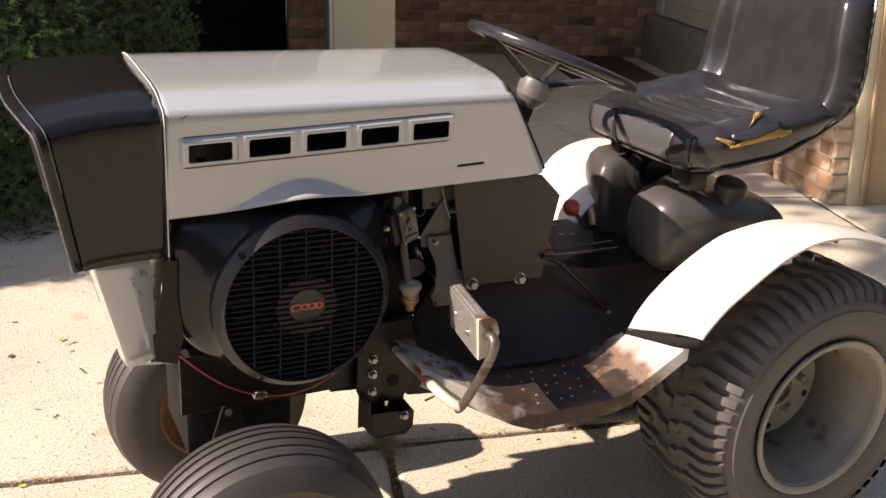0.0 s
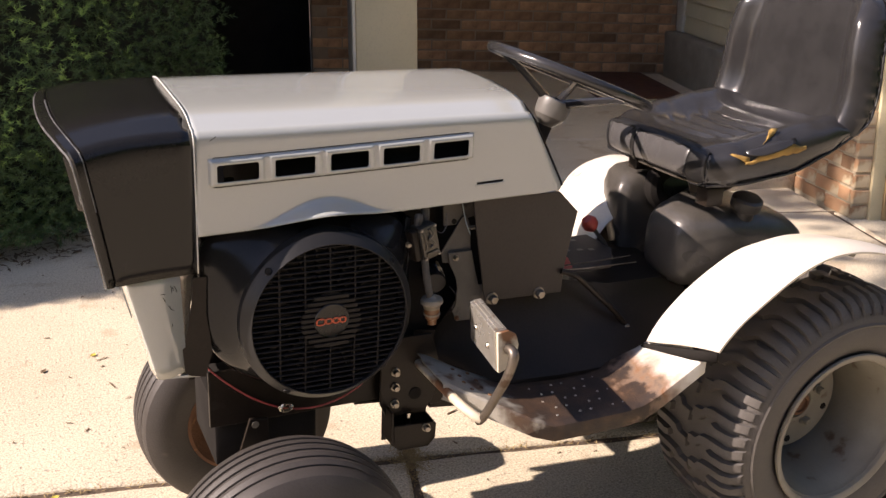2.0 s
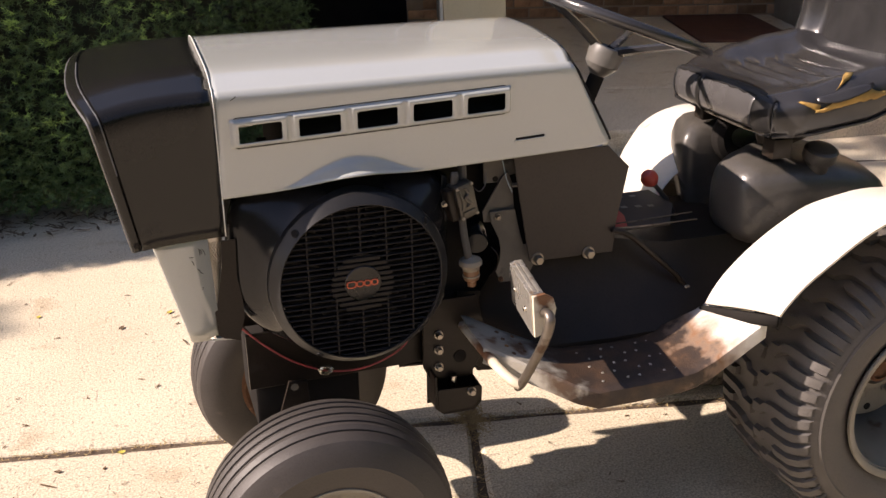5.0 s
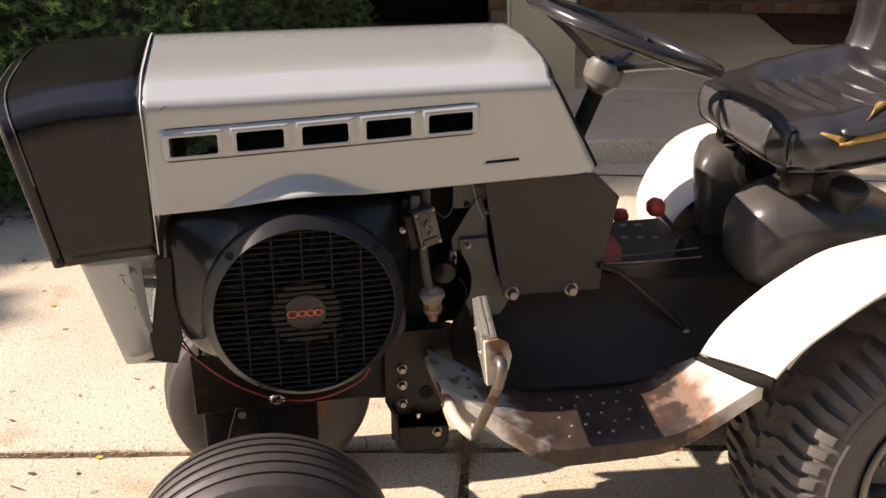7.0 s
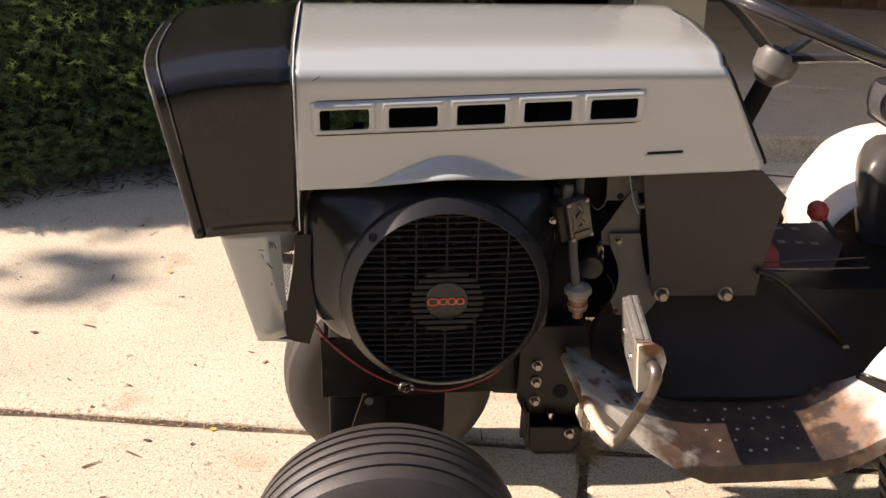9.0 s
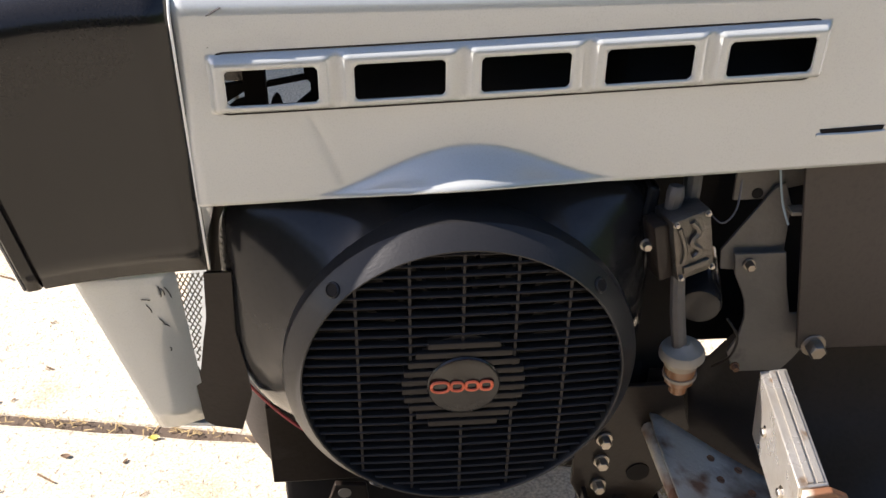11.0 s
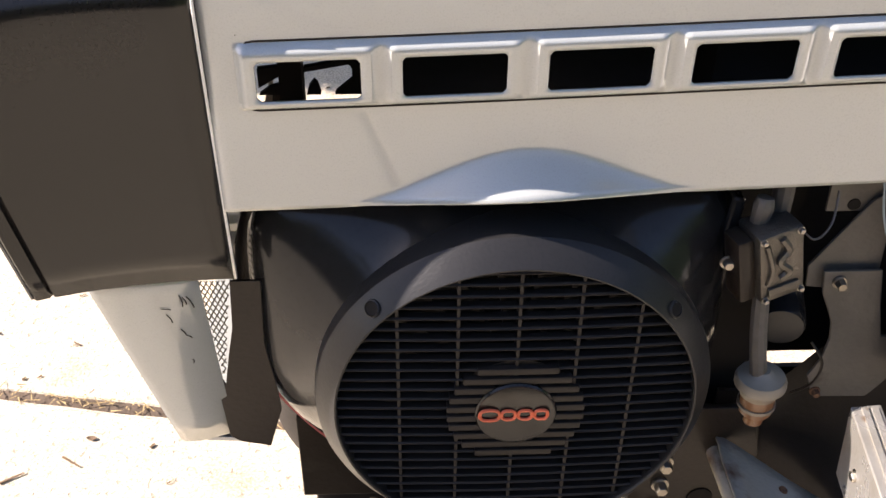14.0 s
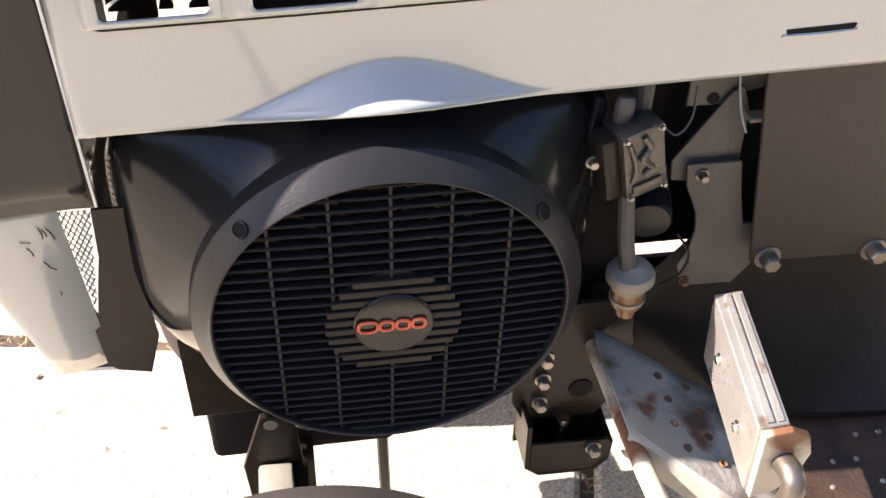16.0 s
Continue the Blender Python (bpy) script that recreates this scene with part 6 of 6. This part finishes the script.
wall("garage_ceiling", 0.3, 4.5, 0.0, 0.75, H, H + 0.1, "trim", "painted garage ceiling", "ceiling")
wall("garage_header", 0.44, 4.5, -0.02, 0.1, 2.15, H, "trim", "cream wall over the garage door")

post = thing("porch_post", at_house(-1.85, 1.1), "square cream painted porch post", "post")
bm = B()
box(bm, -2.0, -1.71, 0.96, 1.22, 0.095, H, 0.004)
to_house(bm)
part("shaft", bm, "trim", post)
bm = B()
box(bm, -2.018, -2.003, 0.95, 1.22, 0.095, H, 0.003)
to_house(bm)
part("edge_board", bm, "jamb", post)
bm = B()
box(bm, -0.45, 0.14, 2.02, 2.88, 0.100, 0.114, 0.005)
to_house(bm)
tagged(part("door_mat", bm, "mat"), "dark red-brown door mat on the porch floor", "mat")

# inside the garage door
bm = B()
plate(bm, [(0.59, -0.126), (0.95, -0.140), (1.16, 0.155), (0.75, 0.145)], 0.001, 0.012, "z")
to_house(bm)
brd = tagged(part("board", bm, "jamb", bevel=0.002), "white board with a blue smear lying at the garage door", "board")
bm = B()
plate(bm, [(0.625, -0.095), (0.70, -0.110), (0.775, -0.085), (0.80, -0.02), (0.845, 0.035), (0.83, 0.10), (0.775, 0.11), (0.735, 0.06), (0.69, 0.02), (0.66, -0.05)], 0.0125, 0.0135, "z")
to_house(bm)
part("blue_smear", bm, "blue", brd)


def carton(u, v, z, a, b, c, turn):
    m = pose(*at_house(u, v, z), 0, 0, turn - 15)
    cb = thing("cardboard_box", at_house(u, v, z), "plain brown cardboard box standing in the garage", "box", group="boxes in the garage")
    bm = B()
    box(bm, -a / 2, a / 2, -b / 2, b / 2, 0, c, 0.004, m)
    part("carton", bm, "card", cb)
    bm = B()
    box(bm, -0.025, 0.025, -b / 2 - 0.001, b / 2 + 0.001, c * 0.0 + c - 0.0, c + 0.0012, 0, m)
    part("tape", bm, "wood", cb)


carton(1.34, 0.46, 0.0, 0.42, 0.36, 0.21, 4)
carton(1.72, 0.55, 0.0, 0.40, 0.36, 0.45, -4)
carton(0.92, 1.00, 0.0, 0.34, 0.30, 0.22, 3)
random.seed(31)


def bundle(u, v, z, r, h, mat, label):
    """A loosely heaped pale shaggy shape, built like cloth, its kind unclear."""
    bm = B()
    rows = []
    for i in range(9):
        t = i / 8
        rr = r * math.sin(math.pi * (0.12 + 0.86 * t)) ** 0.7
        rows.append([at_house(u + rr * math.cos(a) * (1 + 0.25 * noise.noise(Vector((math.cos(a) * 2, math.sin(a) * 2, t * 3 + r)))), v + rr * math.sin(a), z + h * t) for a in [6.283 * k / 18 for k in range(18)]])
    vs = grid(bm, rows, close_u=True)
    bm.faces.new(vs[0])
    bm.faces.new(vs[-1])
    for k in range(2600):
        row = random.choice(rows)
        p = random.choice(row)
        d = Vector((random.gauss(0, 1), random.gauss(-0.4, 1), random.gauss(-0.6, 0.6))) * 0.035
        s_ = Vector((0.003, 0.002, 0))
        f_ = [bm.verts.new(q) for q in (p - s_, p + s_, p + d)]
        bm.faces.new(f_)
    tagged(part("blanket", bm, mat), label, "blanket")


bundle(1.33, 0.44, 0.212, 0.17, 0.22, "fluff", "pale shaggy shape of unclear kind on a cardboard box")
bundle(0.845, 0.42, 0.0, 0.06, 0.30, "fluff", "pale upright shape of unclear kind on the garage floor")

# hedge of dark clipped yew
random.seed(11)
hedge = thing("yew_hedge", (-1.3, 2.4, 0), "dense dark green yew hedge with painted sunlit shoot tips", "hedge")


def hedge_front(x):
    return 1.75 + 0.32 * (max(x, -1.35 + 0.15 * (x + 1.35)) + 1.0) + 0.06 * math.sin(x * 5.1) + (0.6 * (x + 0.25) if x > -0.25 else 0)


def hedge_lean(z):
    return 0.30 * abs(z / 2.85 - 0.3) ** 2 + 0.66 * (z / 2.85) ** 1.5


# dark core sheet, carried on unseen to the left to keep sun out
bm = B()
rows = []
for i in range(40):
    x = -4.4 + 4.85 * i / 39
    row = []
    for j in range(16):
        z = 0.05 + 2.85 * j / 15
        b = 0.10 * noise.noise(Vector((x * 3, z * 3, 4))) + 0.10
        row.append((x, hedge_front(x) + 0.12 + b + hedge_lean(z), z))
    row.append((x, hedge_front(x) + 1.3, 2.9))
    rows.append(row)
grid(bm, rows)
# boxes added inside the hedge to block the sun from the recess
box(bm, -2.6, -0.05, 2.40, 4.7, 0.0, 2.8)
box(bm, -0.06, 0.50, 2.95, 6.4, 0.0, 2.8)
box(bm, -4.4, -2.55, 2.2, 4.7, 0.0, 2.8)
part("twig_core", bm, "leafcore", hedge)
bm = B()


def sprig(bm, p, d, ln):
    d = d.normalized()
    u = d.orthogonal().normalized()
    w = d.cross(u)
    for k in range(11):
        a = k * 2.4
        o = u * math.cos(a) + w * math.sin(a)
        base = p + d * ln * (0.1 + 0.08 * k)
        tip = base + (o * 0.8 + d * 0.75) * ln * 0.42
        s = d.cross(o) * ln * 0.042
        v = [bm.verts.new(q) for q in (base - s, base + s, tip)]
        bm.faces.new(v)


for k in range(33000):
    x = random.uniform(-2.9, 0.52) if k < 27000 else random.uniform(-4.4, -2.9)
    z = 0.06 + 2.8 * random.random() ** 1.6
    y = hedge_front(x) + 0.05 + 0.10 * noise.noise(Vector((x * 3, z * 3, 4))) + hedge_lean(z) + random.uniform(-0.11, 0.11)
    d = Vector((random.gauss(0, 0.6), -0.8 + random.gauss(0, 0.4), random.gauss(0.3, 0.5)))
    sprig(bm, Vector((x, y, z)), d, random.uniform(0.032, 0.062))
for k in range(5000):
    x = random.uniform(-4.4, 0.45)
    y = hedge_front(x) + hedge_lean(2.85) + 0.1 + random.random() * 1.1
    sprig(bm, Vector((x, y, 2.88 + random.uniform(-0.03, 0.05))), Vector((random.gauss(0, 0.6), random.gauss(0, 0.6), 1.0)), random.uniform(0.05, 0.10))
part("foliage", bm, "leaf", hedge, smooth=False)
# pale tips crowd the upper left, where sunlight on the sprigs is painted
bm = B()
for k in range(1300):
    x = -2.6 + 2.7 * random.random() ** 1.7
    z = 1.7 - 1.4 * random.random() ** 1.3
    y = hedge_front(x) + hedge_lean(z) - 0.02 + 0.10 * noise.noise(Vector((x * 3, z * 3, 4))) + random.uniform(-0.03, 0.03)
    for q in range(3):
        sprig(bm, Vector((x + random.gauss(0, 0.012), y, z + random.gauss(0, 0.012))), Vector((random.gauss(0, 0.7), -0.9, random.gauss(0.4, 0.5))), random.uniform(0.03, 0.05))
tagged(part("shoot_tip", bm, "leaf_tip", hedge, "green shoot tips with sunlight put into their colour", smooth=False), kind="stuff")
for k in range(5):
    x = -2.4 + 0.45 * k
    bm = B()
    y = hedge_front(x) + 0.5
    tube(bm, [(x, y, -0.03), (x + random.uniform(-0.1, 0.1), y - 0.05, 0.5), (x + random.uniform(-0.2, 0.2), y, 1.4)], [0.03, 0.022, 0.01], 8)
    part("stem", bm, "bark", hedge)
bm = B()
for k in range(1400):
    x = random.uniform(-2.6, 0.1)
    y = hedge_front(x) + random.uniform(-0.12, 0.25)
    a = random.uniform(0, 6.28)
    c = Vector((x, y, 0.004 + 0.02 * random.random()))
    d = Vector((math.cos(a), math.sin(a), random.uniform(-0.2, 0.3))) * random.uniform(0.01, 0.03)
    s_ = Vector((-d.y, d.x, 0)) * 0.25
    f_ = [bm.verts.new(q) for q in (c - d, c + s_, c + d, c - s_)]
    bm.faces.new(f_)
tagged(part("leaf_litter", bm, "brown_leaf", smooth=False), "brown leaf litter under the hedge", "leaf litter", kind="stuff")

# broad tree beyond the hedge, whose crown throws the dappled shade
random.seed(17)
tree = thing("shade_tree", (-6.2, 4.2, 0), "tall broad-leaved tree with a spreading green crown", "tree")
bm = B()
tube(bm, [(-6.2, 4.2, -0.05), (-6.15, 4.15, 1.2), (-6.0, 4.0, 2.8), (-5.7, 3.6, 4.6), (-5.4, 3.2, 6.2)], [0.24, 0.19, 0.16, 0.11, 0.05], 14)
part("trunk", bm, "bark", tree)
limbs = [((-6.0, 4.0, 2.8), (-5.0, 3.4, 4.4), (-4.0, 2.9, 5.6)), ((-5.85, 3.8, 3.8), (-4.6, 2.4, 5.2), (-3.8, 1.9, 5.9)), ((-5.9, 3.9, 3.4), (-7.0, 3.0, 4.8), (-8.4, 2.3, 5.6)),
         ((-5.7, 3.6, 4.6), (-5.4, 4.6, 5.8), (-4.6, 5.2, 6.6)), ((-5.7, 3.6, 4.6), (-6.6, 4.6, 5.8), (-7.2, 5.4, 6.6)), ((-5.5, 3.3, 5.6), (-4.9, 3.6, 6.8), (-4.0, 3.9, 7.4))]
for a, b_, c in limbs:
    bm = B()
    tube(bm, [a, b_, c], [0.09, 0.055, 0.02], 8)
    part("limb", bm, "bark", tree)
bm = B()
clumps = [(l[2], 0.28 if l[2][0] < -8 else 0.9) for l in limbs] + [(l[1], 0.35 if l[1][0] < -6.4 else 0.7) for l in limbs] + [((-4.4, 3.6, 6.2), 0.9), ((-5.4, 2.9, 6.6), 0.8), ((-3.6, 3.2, 6.4), 0.8), ((-9.0, 2.2, 6.0), 0.25), ((-5.3, 1.85, 6.0), 0.5), ((-4.7, 1.75, 6.2), 0.55), ((-4.2, 2.1, 6.4), 0.6), ((-5.2, 2.5, 6.3), 0.55), ((-3.6, 1.7, 6.6), 0.6)]
for c, r in clumps:
    for k in range(300 if r > 0.36 else 90):
        d = Vector((random.gauss(0, 1), random.gauss(0, 0.9), random.gauss(0, 0.55)))
        d = d.normalized() * r * random.random() ** 0.45
        p = Vector(c) + d
        if noise.noise(p * 1.7) < 0.16:
            continue
        a = Vector((random.gauss(0, 1), random.gauss(0, 1), random.gauss(0, 0.5))).normalized()
        s_ = a.orthogonal().normalized()
        ln = random.uniform(0.05, 0.09)
        f_ = [bm.verts.new(q) for q in (p - a * ln, p + s_ * ln * 0.55, p + a * ln, p - s_ * ln * 0.55)]
        bm.faces.new(f_)
part("crown", bm, "leaf_tree", tree, smooth=False)

# ---- added unseen trees behind and beside the walk, to cut sky light and reflections ----
random.seed(41)
bm = B()
rows = []
for i in range(61):
    a = radians(-158 + 172 * i / 60)
    row = []
    for j in range(9):
        z = 4.6 * j / 8
        r = 9.5 + 0.9 * noise.noise(Vector((math.cos(a) * 4, math.sin(a) * 4, z * 0.5))) + 0.5 * (j / 8) ** 2
        top = 1.0 if j < 8 else 0.85 + 0.15 * noise.noise(Vector((a * 5, 0, 2)))
        row.append((0.3 + r * math.cos(a), r * math.sin(a), z * top - 0.05))
    rows.append(row)
grid(bm, rows)
for k in range(9000):
    a = radians(random.uniform(-158, 14))
    z = 4.9 * random.random()
    r = 9.2 + 0.9 * noise.noise(Vector((math.cos(a) * 4, math.sin(a) * 4, z * 0.5))) + random.uniform(-0.35, 0.2)
    p = Vector((0.3 + r * math.cos(a), r * math.sin(a), z))
    d = Vector((random.gauss(0, 1), random.gauss(0, 1), random.gauss(0, 1))).normalized()
    o = d.orthogonal().normalized()
    ln = random.uniform(0.08, 0.2)
    f_ = [bm.verts.new(q) for q in (p - d * ln, p + o * ln * 0.5, p + d * ln, p - o * ln * 0.5)]
    bm.faces.new(f_)
tagged(part("tree_line", bm, "leaf_tree", smooth=False), "added unseen green trees that darken reflections and cut sky light", "trees", kind="stuff")

# ---- bricks ----
random.seed(3)


def brick_mesh(a, b, c, mat="brick"):
    bm = B()
    box(bm, -a / 2, a / 2, -b / 2, b / 2, -c / 2, c / 2, 0.004)
    for v in bm.verts:
        v.co += Vector((random.uniform(-1, 1), random.uniform(-1, 1), random.uniform(-1, 1))) * 0.0012
    me = bpy.data.meshes.new("brick")
    bm.to_mesh(me)
    bm.free()
    me.materials.append(M[mat])
    return me


FRAME_U = Matrix(((HU.x, HV.x, 0, 0), (HU.y, HV.y, LEAN, 0), (0, 0, 1, 0), (0, 0, 0, 1)))
FRAME_V = FRAME_U @ Matrix.Rotation(radians(90), 4, "Z")
PIER_LONG = [brick_mesh(0.190, 0.05, 0.056, "brick_tan") for k in range(4)]
PIER_HALF = [brick_mesh(0.090, 0.05, 0.056, "brick_tan") for k in range(3)]
PIER_END = [brick_mesh(0.070, 0.05, 0.056, "brick_tan") for k in range(3)]
STRETCH = [brick_mesh(0.190, 0.05, 0.056) for k in range(4)]


def lay(mesh, u, v, z, fr, owner):
    ob = new("brick", mesh)
    ob.parent = owner
    ob.matrix_basis = Matrix.Translation(at_house(u, v, z)) @ fr
    return ob


for row in range(12):
    z = 0.135 + 0.067 * row
    for k in range(13):
        u = -2.03 + 0.20 * k + (0.10 if row % 2 else 0.0)
        if u < 0.40:
            lay(random.choice(STRETCH), u, 2.949 + random.uniform(-0.0015, 0.0015), z, FRAME_U, w_back)
for row in range(22):
    z = 0.030 + 0.067 * row
    lay(random.choice(PIER_END), 0.062, 0.019 - random.uniform(0.0, 0.006), z, FRAME_U, w_pier)
    for v in ((0.06, 0.20, 0.40) if row % 2 else (0.11, 0.31, 0.44)):
        short = v < 0.08 or v > 0.42
        lay(random.choice(PIER_HALF if short else PIER_LONG), 0.047 - random.uniform(0.0, 0.003), v, z, FRAME_V, w_pier)
